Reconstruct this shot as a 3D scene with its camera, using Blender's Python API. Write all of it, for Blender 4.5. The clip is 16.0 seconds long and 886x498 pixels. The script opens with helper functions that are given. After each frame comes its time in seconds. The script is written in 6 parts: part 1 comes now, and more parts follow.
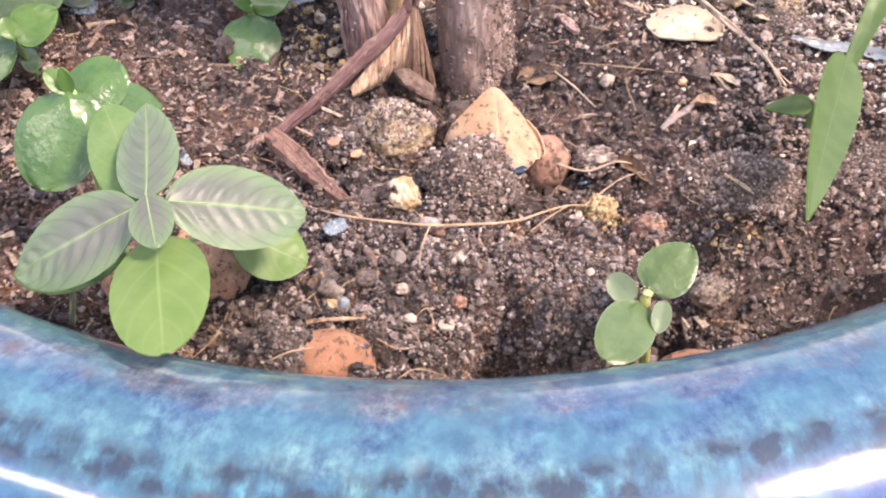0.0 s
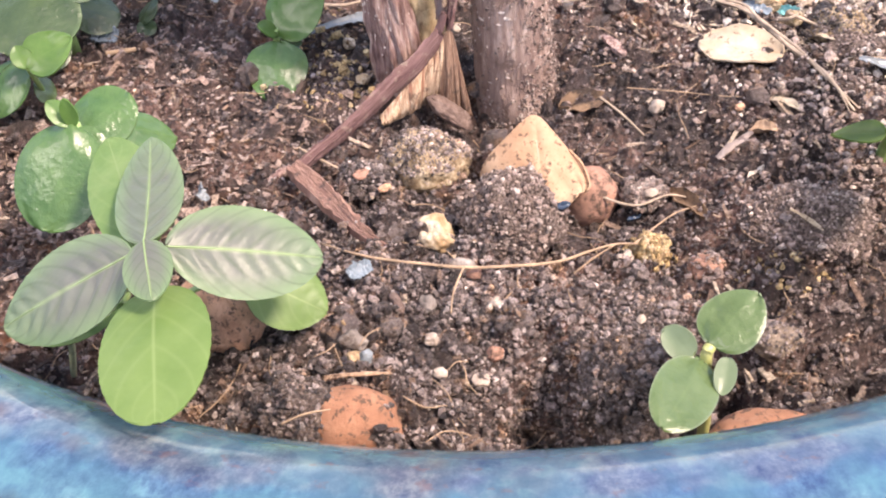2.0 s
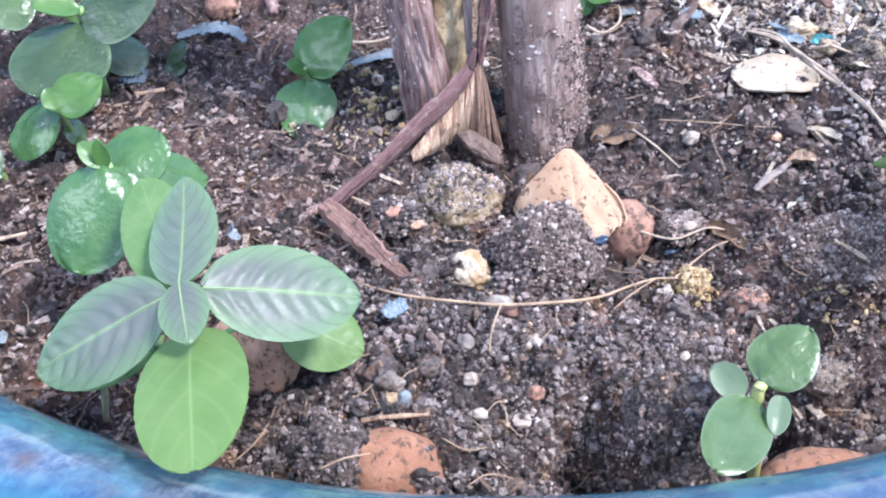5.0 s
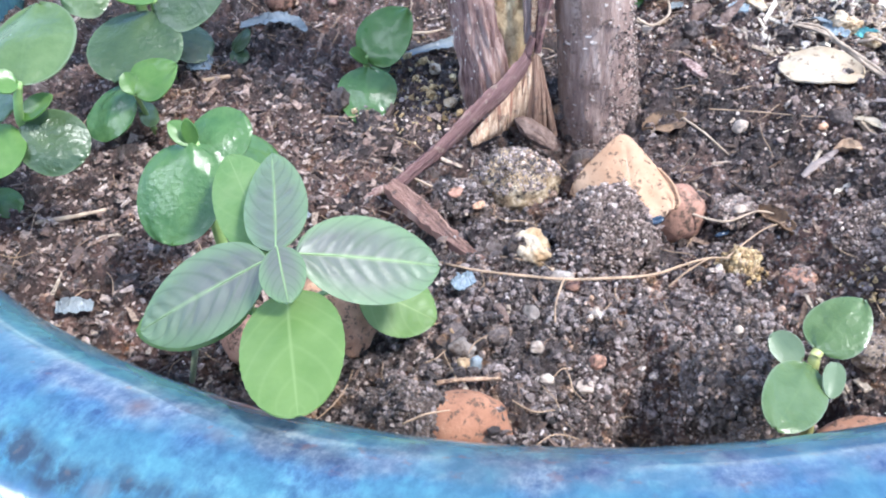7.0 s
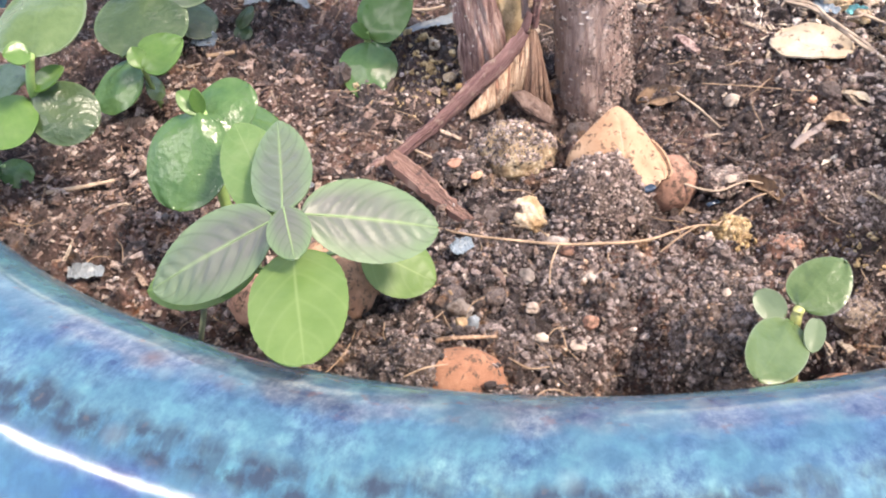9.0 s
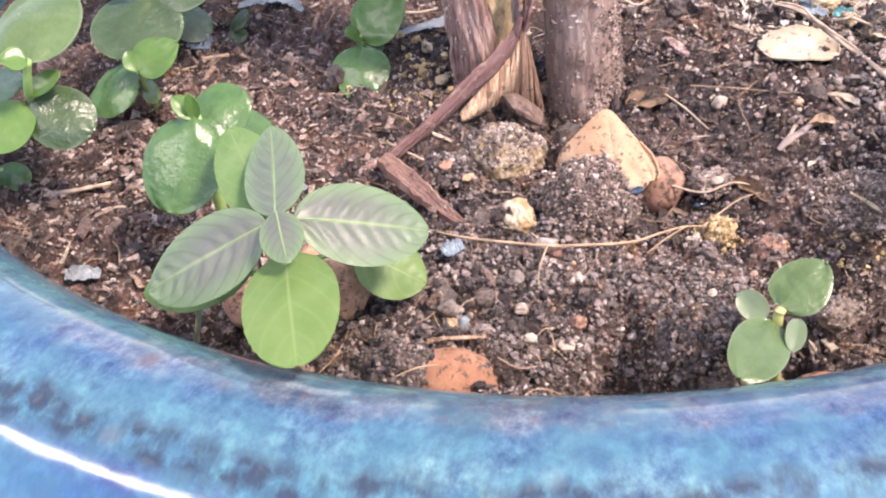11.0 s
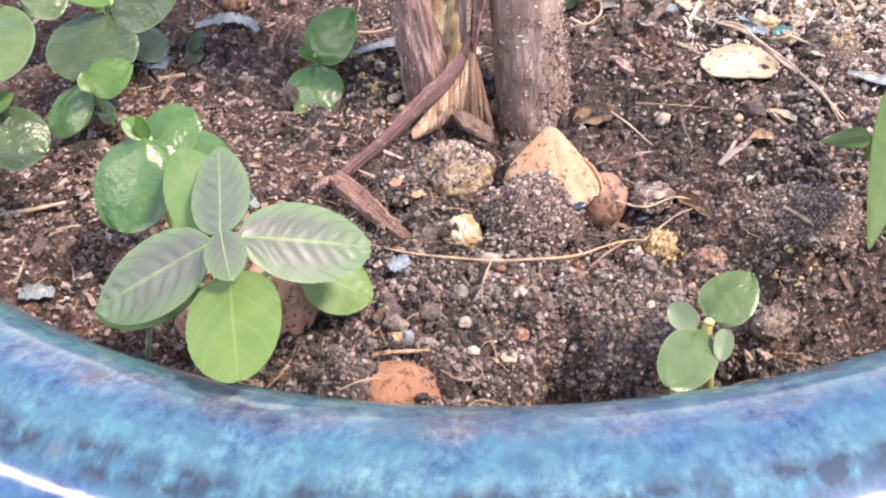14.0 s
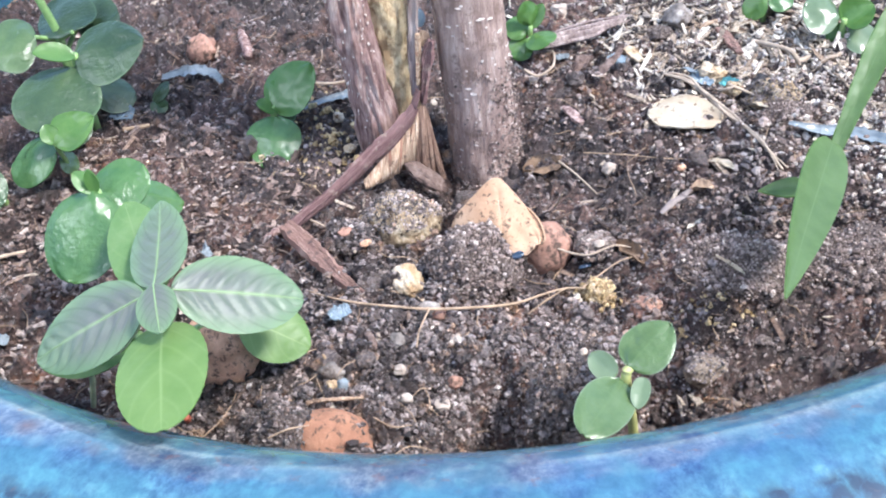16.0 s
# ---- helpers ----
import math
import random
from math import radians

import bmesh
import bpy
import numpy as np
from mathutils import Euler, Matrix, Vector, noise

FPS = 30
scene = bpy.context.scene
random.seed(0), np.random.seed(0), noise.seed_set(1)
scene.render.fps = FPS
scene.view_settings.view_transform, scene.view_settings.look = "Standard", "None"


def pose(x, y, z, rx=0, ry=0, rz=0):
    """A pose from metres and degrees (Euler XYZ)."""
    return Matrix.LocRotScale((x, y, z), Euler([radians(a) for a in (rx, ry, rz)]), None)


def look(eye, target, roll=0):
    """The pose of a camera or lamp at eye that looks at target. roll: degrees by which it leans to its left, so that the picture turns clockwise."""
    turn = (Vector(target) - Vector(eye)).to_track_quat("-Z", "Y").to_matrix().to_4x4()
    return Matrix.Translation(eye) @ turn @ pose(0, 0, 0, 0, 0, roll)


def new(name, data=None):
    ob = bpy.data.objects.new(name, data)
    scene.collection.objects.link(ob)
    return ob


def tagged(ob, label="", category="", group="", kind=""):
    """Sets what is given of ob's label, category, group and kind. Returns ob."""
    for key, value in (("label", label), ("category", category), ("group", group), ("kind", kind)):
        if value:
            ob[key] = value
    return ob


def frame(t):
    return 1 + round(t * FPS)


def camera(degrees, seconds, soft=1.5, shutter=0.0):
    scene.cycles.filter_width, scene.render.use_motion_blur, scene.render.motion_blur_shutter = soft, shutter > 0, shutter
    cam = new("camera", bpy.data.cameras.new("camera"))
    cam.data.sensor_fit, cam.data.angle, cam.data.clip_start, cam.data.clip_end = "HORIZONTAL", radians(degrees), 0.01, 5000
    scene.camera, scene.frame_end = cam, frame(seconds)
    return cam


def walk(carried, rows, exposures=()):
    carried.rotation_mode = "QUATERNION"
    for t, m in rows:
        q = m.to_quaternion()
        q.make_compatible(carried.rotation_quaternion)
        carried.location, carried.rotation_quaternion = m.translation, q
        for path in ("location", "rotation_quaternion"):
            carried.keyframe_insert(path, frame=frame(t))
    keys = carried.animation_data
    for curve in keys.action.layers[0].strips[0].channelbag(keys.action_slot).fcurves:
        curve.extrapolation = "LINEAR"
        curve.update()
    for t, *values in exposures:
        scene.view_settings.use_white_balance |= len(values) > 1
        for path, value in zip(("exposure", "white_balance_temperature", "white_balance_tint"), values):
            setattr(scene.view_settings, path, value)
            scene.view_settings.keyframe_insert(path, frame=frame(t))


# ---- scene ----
cam = camera(49.2, 16.0, soft=1.95)
PATH = [
    (0, (-0.00910, -0.16139, 0.15576), (0.00229, -0.02292, 0.01189), -1.75),
    (0.5, (-0.00761, -0.15714, 0.15249), (0.00075, -0.01759, 0.00947), -2.74),
    (1, (-0.00710, -0.15298, 0.14906), (-0.00100, -0.01253, 0.00681), -3.30),
    (1.5, (-0.00666, -0.14945, 0.14717), (-0.00240, -0.00843, 0.00541), -3.84),
    (2, (-0.00623, -0.14650, 0.14540), (-0.00321, -0.00368, 0.00542), -4.33),
    (2.5, (-0.00535, -0.14423, 0.14404), (-0.00366, 0.00063, 0.00615), -4.86),
    (3, (-0.00502, -0.14266, 0.14344), (-0.00400, 0.00398, 0.00744), -5.27),
    (5.5, (-0.01066, -0.14445, 0.14346), (-0.01212, 0.00369, 0.00910), -6.41),
    (6, (-0.01256, -0.14703, 0.14500), (-0.01566, 0.00080, 0.01032), -6.64),
    (6.5, (-0.01488, -0.15008, 0.14667), (-0.01914, -0.00227, 0.01201), -6.63),
    (7, (-0.01771, -0.15332, 0.14808), (-0.02282, -0.00538, 0.01359), -6.49),
    (7.5, (-0.01925, -0.15573, 0.14896), (-0.02481, -0.00805, 0.01421), -6.40),
    (8, (-0.01937, -0.15782, 0.14928), (-0.02468, -0.01071, 0.01390), -6.31),
    (8.5, (-0.01860, -0.15976, 0.14936), (-0.02397, -0.01331, 0.01326), -6.43),
    (11, (-0.01636, -0.16293, 0.15275), (-0.02115, -0.01745, 0.01560), -6.54),
    (11.5, (-0.01574, -0.16362, 0.15299), (-0.01994, -0.01793, 0.01604), -6.42),
    (12, (-0.01542, -0.16437, 0.15289), (-0.01852, -0.01840, 0.01621), -6.19),
    (12.5, (-0.01480, -0.16514, 0.15281), (-0.01680, -0.01891, 0.01638), -5.99),
    (13, (-0.01407, -0.16581, 0.15331), (-0.01484, -0.01962, 0.01681), -5.76),
    (13.5, (-0.01249, -0.16631, 0.15475), (-0.01258, -0.02015, 0.01823), -5.73),
    (14, (-0.01063, -0.16667, 0.15632), (-0.00979, -0.01971, 0.02067), -5.59),
    (14.5, (-0.00733, -0.16693, 0.15843), (-0.00636, -0.01873, 0.02413), -5.64),
    (15, (-0.00286, -0.16758, 0.16035), (-0.00254, -0.01798, 0.02761), -5.91),
    (15.5, (0.00032, -0.16870, 0.16148), (0.00114, -0.01789, 0.03012), -5.75),
    (16, (0.00244, -0.17056, 0.16153), (0.00406, -0.01855, 0.03157), -5.55),
]
walk(cam, [(t, look(eye, target, roll)) for t, eye, target, roll in PATH], [(0, 1.81, 7600, 24), (1.5, 1.81, 7500, 24), (2.0, 1.81, 7700, 22), (2.4, 1.81, 5900, 19), (3, 1.81, 5700, 19), (5.3, 1.81, 5600, 10), (6.5, 1.81, 5500, 5), (8, 1.81, 7300, 17), (8.5, 1.81, 7500, 16), (11, 1.81, 7300, 23), (14, 1.81, 7300, 20), (14.5, 1.83, 8000, 19), (15, 1.84, 7600, 20), (15.5, 1.85, 6700, 15), (16, 1.81, 5950, 8)])

# world, sun and exposure
world = bpy.data.worlds.new("sky")
scene.world = world
world.use_nodes = True
wn = world.node_tree
sky = wn.nodes.new("ShaderNodeTexSky")
sky.sky_type = "NISHITA"
sky.sun_disc = False
sky.sun_elevation = radians(54)
sky.sun_rotation = radians(117)
wn.links.new(sky.outputs["Color"], wn.nodes["Background"].inputs["Color"])
wn.nodes["Background"].inputs["Strength"].default_value = 0.135
sun = new("sun", bpy.data.lights.new("sun", "SUN"))
sun.data.energy = 2.0
sun.data.angle = radians(10)
sun.data.color = (1.0, 0.94, 0.86)
sun.matrix_basis = look((0.514, -0.263, 0.815), (0, 0, 0))

# the bright opening beside the pot
opening = new("window_light", bpy.data.lights.new("window_light", "AREA"))
opening.data.shape, opening.data.size, opening.data.size_y = "RECTANGLE", 1.9, 0.12
opening.data.energy = 6.0
opening.data.color = (0.95, 0.97, 1.0)
opening.matrix_basis = look((-1.09, -0.445, 1.30), (-0.06, -0.08, 0.04), 30)

POT = Vector((0.019, 0.108, 0))      # the pot's axis
R_SOIL = 0.186


# ---- small tools ----
def mesh_object(name, verts, faces, material, smooth=True, uv=None):
    me = bpy.data.meshes.new(name)
    me.from_pydata([tuple(v) for v in verts], [], [tuple(f) for f in faces])
    if uv is not None:
        layer = me.uv_layers.new(name="uv")
        idx = np.zeros(len(me.loops), dtype=np.int32)
        me.loops.foreach_get("vertex_index", idx)
        layer.data.foreach_set("uv", np.asarray(uv, dtype=np.float32)[idx].ravel())
    if smooth:
        me.polygons.foreach_set("use_smooth", [True] * len(me.polygons))
    me.materials.append(material)
    me.update()
    return new(name, me)


def under(ob, parent):
    ob.parent = parent
    if parent.type == "EMPTY":
        ob.matrix_parent_inverse = parent.matrix_basis.inverted()
    return ob


def root(name, at, label, category, group=""):
    ob = new(name)
    ob.empty_display_size = 0.005
    ob.matrix_basis = Matrix.Translation(at)
    return tagged(ob, label, category, group)


def vnoise(p, scale, seed=0.0):
    return noise.noise(Vector((p[0] * scale + seed, p[1] * scale - seed * 0.7, p[2] * scale + seed * 1.3)))


def bump_at(x, y, cx, cy, sx, sy, a):
    return a * math.exp(-((x - cx) / sx) ** 2 - ((y - cy) / sy) ** 2)


# hollows and heaps of the soil: centre, spread and height
SOIL_FORMS = [
    (-0.022, -0.042, 0.034, 0.042, 0.0155),
    (0.006, -0.02, 0.02, 0.018, 0.004),
    (0.02, 0.055, 0.02, 0.02, -0.006),
    (0.0115, -0.049, 0.008, 0.009, -0.016),
    (0.047, -0.044, 0.006, 0.008, -0.016),
    (0.014, 0.045, 0.01, 0.009, -0.013),
    (0.072, -0.009, 0.016, 0.013, 0.008),
    (0.078, -0.037, 0.024, 0.013, -0.013),
    (0.0285, 0.0045, 0.009, 0.008, -0.007),
    (0.045, -0.018, 0.02, 0.006, -0.003),
    (0.026, -0.05, 0.008, 0.012, 0.008),
    (-0.1, 0.004, 0.03, 0.03, 0.004),
    (0.052, 0.02, 0.016, 0.014, -0.004),
]


def soil_level(x, y):
    """The broad lie of the soil."""
    return 0.0028 + sum(bump_at(x, y, *form) for form in SOIL_FORMS)


def soil_height(x, y):
    p = (x, y, 0)
    h = soil_level(x, y)
    h += 0.0026 * vnoise(p, 42, 3.1) + 0.0020 * vnoise(p, 115, 7.7) - 0.0026
    # rounded aggregates with sharp creases between them
    h += 0.0062 * abs(vnoise(p, 120, 4.4)) + 0.0054 * abs(vnoise(p, 250, 1.9)) + 0.0028 * abs(vnoise(p, 560, 5.2))
    return h


def tube(points, radii, sides=8, rough=0.0, steps=6, seed=0.0, caps=True):
    """A bent, tapered stick through the points."""
    pts = [Vector(p) for p in points]
    fine, rad = [], []
    n = len(pts)
    for i in range(n - 1):
        p0, p1, p2, p3 = pts[max(i - 1, 0)], pts[i], pts[i + 1], pts[min(i + 2, n - 1)]
        for s in range(steps):
            t = s / steps
            fine.append(0.5 * (2 * p1 + (p2 - p0) * t + (2 * p0 - 5 * p1 + 4 * p2 - p3) * t * t + (3 * p1 - p0 - 3 * p2 + p3) * t ** 3))
            rad.append(radii[i] * (1 - t) + radii[i + 1] * t)
    fine.append(pts[-1])
    rad.append(radii[-1])
    verts, faces = [], []
    ref = Vector((0.13, 0.27, 0.95))
    for i, c in enumerate(fine):
        d = (fine[min(i + 1, len(fine) - 1)] - fine[max(i - 1, 0)]).normalized()
        u = d.cross(ref)
        if u.length < 0.1:
            u = d.cross(Vector((1, 0, 0)))
        u.normalize()
        w = d.cross(u)
        for k in range(sides):
            a = 2 * math.pi * k / sides
            q = u * math.cos(a) + w * math.sin(a)
            r = rad[i]
            if rough:
                r *= 1 + rough * vnoise(c + q * rad[i], 1.2 / max(rad[i], 1e-4), seed)
            verts.append(c + q * r)
    for i in range(len(fine) - 1):
        for k in range(sides):
            a, b = i * sides + k, i * sides + (k + 1) % sides
            faces.append((a, b, b + sides, a + sides))
    if caps:
        faces.append(tuple(range(sides - 1, -1, -1)))
        faces.append(tuple(range(len(verts) - sides, len(verts))))
    return verts, faces


def ball(centre, radii, rough=0.12, scale=1.6, seed=0.0, level=3, turn=0.0, fine=0.0, cuts=0):
    """A rounded, uneven lump."""
    bm = bmesh.new()
    bmesh.ops.create_icosphere(bm, subdivisions=level, radius=1)
    spin = Matrix.Rotation(turn, 3, "Z")
    verts = []
    pick = random.Random(int(seed * 100))
    planes = [(Vector((pick.gauss(0, 1), pick.gauss(0, 1), pick.gauss(0, 1))).normalized(), pick.uniform(0.62, 0.86)) for q in range(cuts)]
    for v in bm.verts:
        p = v.co.normalized()
        for d, far in planes:
            over = p.dot(d) - far
            if over > 0:
                p = p - d * (over * 0.9)
        k = 1 + rough * vnoise(p, scale, seed) + rough * 0.5 * vnoise(p, scale * 2.7, seed + 4) + fine * vnoise(p, scale * 7, seed + 9) + fine * 0.7 * vnoise(p, scale * 15, seed + 2)
        q = Vector((p.x * radii[0], p.y * radii[1], p.z * radii[2])) * k
        verts.append(Vector(centre) + spin @ q)
    bm.verts.index_update()
    faces = [[v.index for v in f.verts] for f in bm.faces]
    bm.free()
    return verts, faces


def sheet(grid, thick):
    """A thin curled plate from a grid of points: rows of equal length."""
    n, m = len(grid), len(grid[0])
    verts, uv, faces = [], [], []
    norm = {}
    for i in range(n):
        for j in range(m):
            a = grid[min(i + 1, n - 1)][j] - grid[max(i - 1, 0)][j]
            b = grid[i][min(j + 1, m - 1)] - grid[i][max(j - 1, 0)]
            c = a.cross(b)
            if c.length < 1e-12:
                c = Vector((0, 0, 1))
            norm[i, j] = c.normalized()
    for side in (0.5, -0.5):
        for i in range(n):
            for j in range(m):
                verts.append(grid[i][j] + norm[i, j] * thick * side)
                uv.append((i / (n - 1), j / (m - 1)))
    o = n * m
    for i in range(n - 1):
        for j in range(m - 1):
            a = i * m + j
            faces.append((a, a + m, a + m + 1, a + 1))
            faces.append((o + a, o + a + 1, o + a + m + 1, o + a + m))
    edge = [i * m for i in range(n)] + [(n - 1) * m + j for j in range(1, m)] + [i * m + m - 1 for i in range(n - 2, -1, -1)] + [j for j in range(m - 2, 0, -1)]
    first = len(verts)
    for k in edge:
        verts += [verts[k], verts[k + o]]
        uv += [uv[k], uv[k]]
    for k in range(len(edge)):
        a, b = first + 2 * k, first + 2 * ((k + 1) % len(edge))
        faces.append((b, b + 1, a + 1, a))
    return verts, faces, uv


def leaf_grid(base, tip, width, hint=(0, -0.45, 0.9), form="ovate", cup=0.12, droop=0.1, veins=0.0, count=7, twist=0.0, nu=18, nv=11, seed=0.0, wave=0.03, ragged=0.0, teeth=0.0):
    base, tip = Vector(base), Vector(tip)
    axis = tip - base
    length = axis.length
    ax = axis / length
    h = Vector(hint)
    h = (h - ax * h.dot(ax)).normalized()
    h = Matrix.Rotation(radians(twist), 3, ax) @ h
    lat = h.cross(ax)
    grid = []
    for i in range(nu):
        u = 0.5 - 0.5 * math.cos(math.pi * (0.03 + 0.94 * i / (nu - 1)))
        if form == "ovate":
            w = (1 - abs(2 * u ** 0.92 - 1) ** 2.0) ** 0.62
        elif form == "round":
            w = (1 - abs(2 * u ** 0.94 - 1) ** 2.1) ** 0.5
        elif form == "heart":
            w = (1 - abs(2 * u ** 0.74 - 1) ** 1.9) ** 0.62
        elif form == "blade":
            w = math.sin(math.pi * u ** 0.55) ** 0.8
        else:
            w = (1 - abs(2 * u - 1) ** 2.0) ** 0.6
        row = []
        for j in range(nv):
            v = 2 * j / (nv - 1) - 1
            side = v * w * width / 2 * (1 + ragged * vnoise((u * 3.1, v * 0.8, seed), 2.0, seed) + teeth * abs(v) ** 5 * (abs(math.sin(math.pi * u * count * 2.2)) - 0.6))
            z = cup * width * abs(v) ** 1.6 * w - droop * length * (u - 0.0) ** 2 + droop * length * u * 0.45
            if veins:
                # side veins leave the midrib straight and bend towards the tip; the skin swells between them
                ph = (u - 0.16 * abs(v) * w - 0.14 * abs(v) ** 2.2 * w) * count
                z += veins * width * (abs(math.sin(math.pi * ph)) ** 0.7 - 0.6) * w * min(1, 3 * abs(v)) * (1 - abs(v) ** 2) * (0.75 + 0.5 * vnoise((u * 5, v * 2, seed), 1.0, seed + 2))
            z += wave * width * vnoise((u * 2.2, v * 1.4, seed), 1.0, seed)
            row.append(base + ax * (length * u) + lat * side + h * z)
        grid.append(row)
    return grid


# ---- materials ----
def material(name):
    m = bpy.data.materials.new(name)
    m.use_nodes = True
    return m, m.node_tree, m.node_tree.nodes["Principled BSDF"]


def node(tree, kind, **inputs):
    n = tree.nodes.new(kind)
    for key, value in inputs.items():
        n.inputs[key].default_value = value
    return n


def ramp(tree, source, stops, mode="LINEAR"):
    r = tree.nodes.new("ShaderNodeValToRGB")
    r.color_ramp.interpolation = mode
    while len(r.color_ramp.elements) < len(stops):
        r.color_ramp.elements.new(0.5)
    for e, (p, c) in zip(r.color_ramp.elements, stops):
        e.position, e.color = p, (*c, 1)
    tree.links.new(source, r.inputs["Fac"])
    return r.outputs["Color"]


def mix(tree, factor, a, b, kind="MIX"):
    m = tree.nodes.new("ShaderNodeMix")
    m.data_type, m.blend_type = "RGBA", kind
    for value, key in ((factor, 0), (a, 6), (b, 7)):
        if isinstance(value, (int, float)):
            m.inputs[key].default_value = value
        elif isinstance(value, tuple):
            m.inputs[key].default_value = (*value, 1)
        else:
            tree.links.new(value, m.inputs[key])
    return m.outputs[2]


def grain(tree, scale, detail=6, rough=0.6, where="Object", stretch=None, distortion=0.0):
    tc = tree.nodes.new("ShaderNodeTexCoord")
    out = tc.outputs[where]
    if stretch:
        mp = tree.nodes.new("ShaderNodeMapping")
        mp.inputs["Scale"].default_value = stretch
        tree.links.new(out, mp.inputs["Vector"])
        out = mp.outputs["Vector"]
    n = node(tree, "ShaderNodeTexNoise", Scale=scale, Detail=detail, Roughness=rough, Distortion=distortion)
    tree.links.new(out, n.inputs["Vector"])
    return n.outputs["Fac"]


def relief(tree, bsdf, source, strength, distance):
    b = node(tree, "ShaderNodeBump", Strength=strength, Distance=distance)
    tree.links.new(source, b.inputs["Height"])
    tree.links.new(b.outputs["Normal"], bsdf.inputs["Normal"])


def mapped(tree, source, lo, hi):
    m = tree.nodes.new("ShaderNodeMapRange")
    m.inputs["To Min"].default_value, m.inputs["To Max"].default_value = lo, hi
    tree.links.new(source, m.inputs["Value"])
    return m.outputs["Result"]


def patches(t, tone):
    """Damp, dry and ochre patches of earth, a thumb's width across."""
    damp = ramp(t, grain(t, 55, 5, 0.62), [(0.36, (0.62, 0.60, 0.60)), (0.50, (1.0, 1.0, 1.0)), (0.64, (1.42, 1.38, 1.36))])
    tone = mix(t, 1.0, tone, damp, "MULTIPLY")
    ochre = ramp(t, grain(t, 95, 6, 0.68, stretch=(1, 1, 1.7)), [(0.56, (0, 0, 0)), (0.68, (1, 1, 1))])
    return mix(t, ochre, tone, mix(t, 1.0, tone, (1.75, 1.30, 0.80), "MULTIPLY"))


def soil_material():
    m, t, b = material("potting_soil")
    big = grain(t, 28, 3)
    mid = grain(t, 700, 9, 0.78)
    tone = ramp(t, mid, [(0.34, (0.024, 0.018, 0.017)), (0.48, (0.078, 0.056, 0.052)), (0.59, (0.165, 0.120, 0.110)), (0.72, (0.42, 0.35, 0.32))])
    red = ramp(t, big, [(0.42, (0.66, 0.66, 0.68)), (0.66, (1.30, 1.04, 0.92))])
    t.links.new(patches(t, mix(t, 1.0, tone, red, "MULTIPLY")), b.inputs["Base Color"])
    t.links.new(mapped(t, grain(t, 60, 4), 0.30, 0.75), b.inputs["Roughness"])
    b.inputs["Specular IOR Level"].default_value = 0.5
    relief(t, b, grain(t, 1500, 9, 0.8), 1.0, 0.0012)
    return m


def island_material(name, stops, rough=0.5, scale=1300, bump=0.0007, spec=0.5, earth=False):
    m, t, b = material(name)
    g = t.nodes.new("ShaderNodeNewGeometry")
    tone = ramp(t, g.outputs["Random Per Island"], stops)
    tone = mix(t, 1.0, tone, ramp(t, grain(t, scale, 8, 0.78), [(0.36, (0.34, 0.32, 0.31)), (0.50, (0.98, 0.98, 0.98)), (0.64, (1.7, 1.7, 1.7))]), "MULTIPLY")
    if earth:
        tone = patches(t, tone)
    t.links.new(tone, b.inputs["Base Color"])
    b.inputs["Roughness"].default_value = rough
    b.inputs["Specular IOR Level"].default_value = spec
    relief(t, b, grain(t, scale * 1.2, 8, 0.75), 0.9, bump)
    return m


def lump_material(name, stops, scale, rough=0.85, dirt=None, dirt_scale=90, dirt_at=(0.5, 0.6), bump=0.0006, spots=None):
    m, t, b = material(name)
    tone = ramp(t, grain(t, scale, 7, 0.65), stops)
    if spots:
        vo = node(t, "ShaderNodeTexVoronoi", Scale=spots[0])
        tc = t.nodes.new("ShaderNodeTexCoord")
        t.links.new(tc.outputs["Object"], vo.inputs["Vector"])
        tone = mix(t, ramp(t, vo.outputs["Distance"], [(spots[1], (1, 1, 1)), (spots[1] + 0.08, (0, 0, 0))]), tone, spots[2])
    if dirt:
        mask = ramp(t, grain(t, dirt_scale, 8, 0.72), [(dirt_at[0], (0, 0, 0)), (dirt_at[1], (1, 1, 1))])
        tone = mix(t, mask, tone, dirt)
    t.links.new(tone, b.inputs["Base Color"])
    b.inputs["Roughness"].default_value = rough
    b.inputs["Specular IOR Level"].default_value = 0.3
    relief(t, b, grain(t, scale * 3, 8, 0.7), 0.8, bump)
    return m


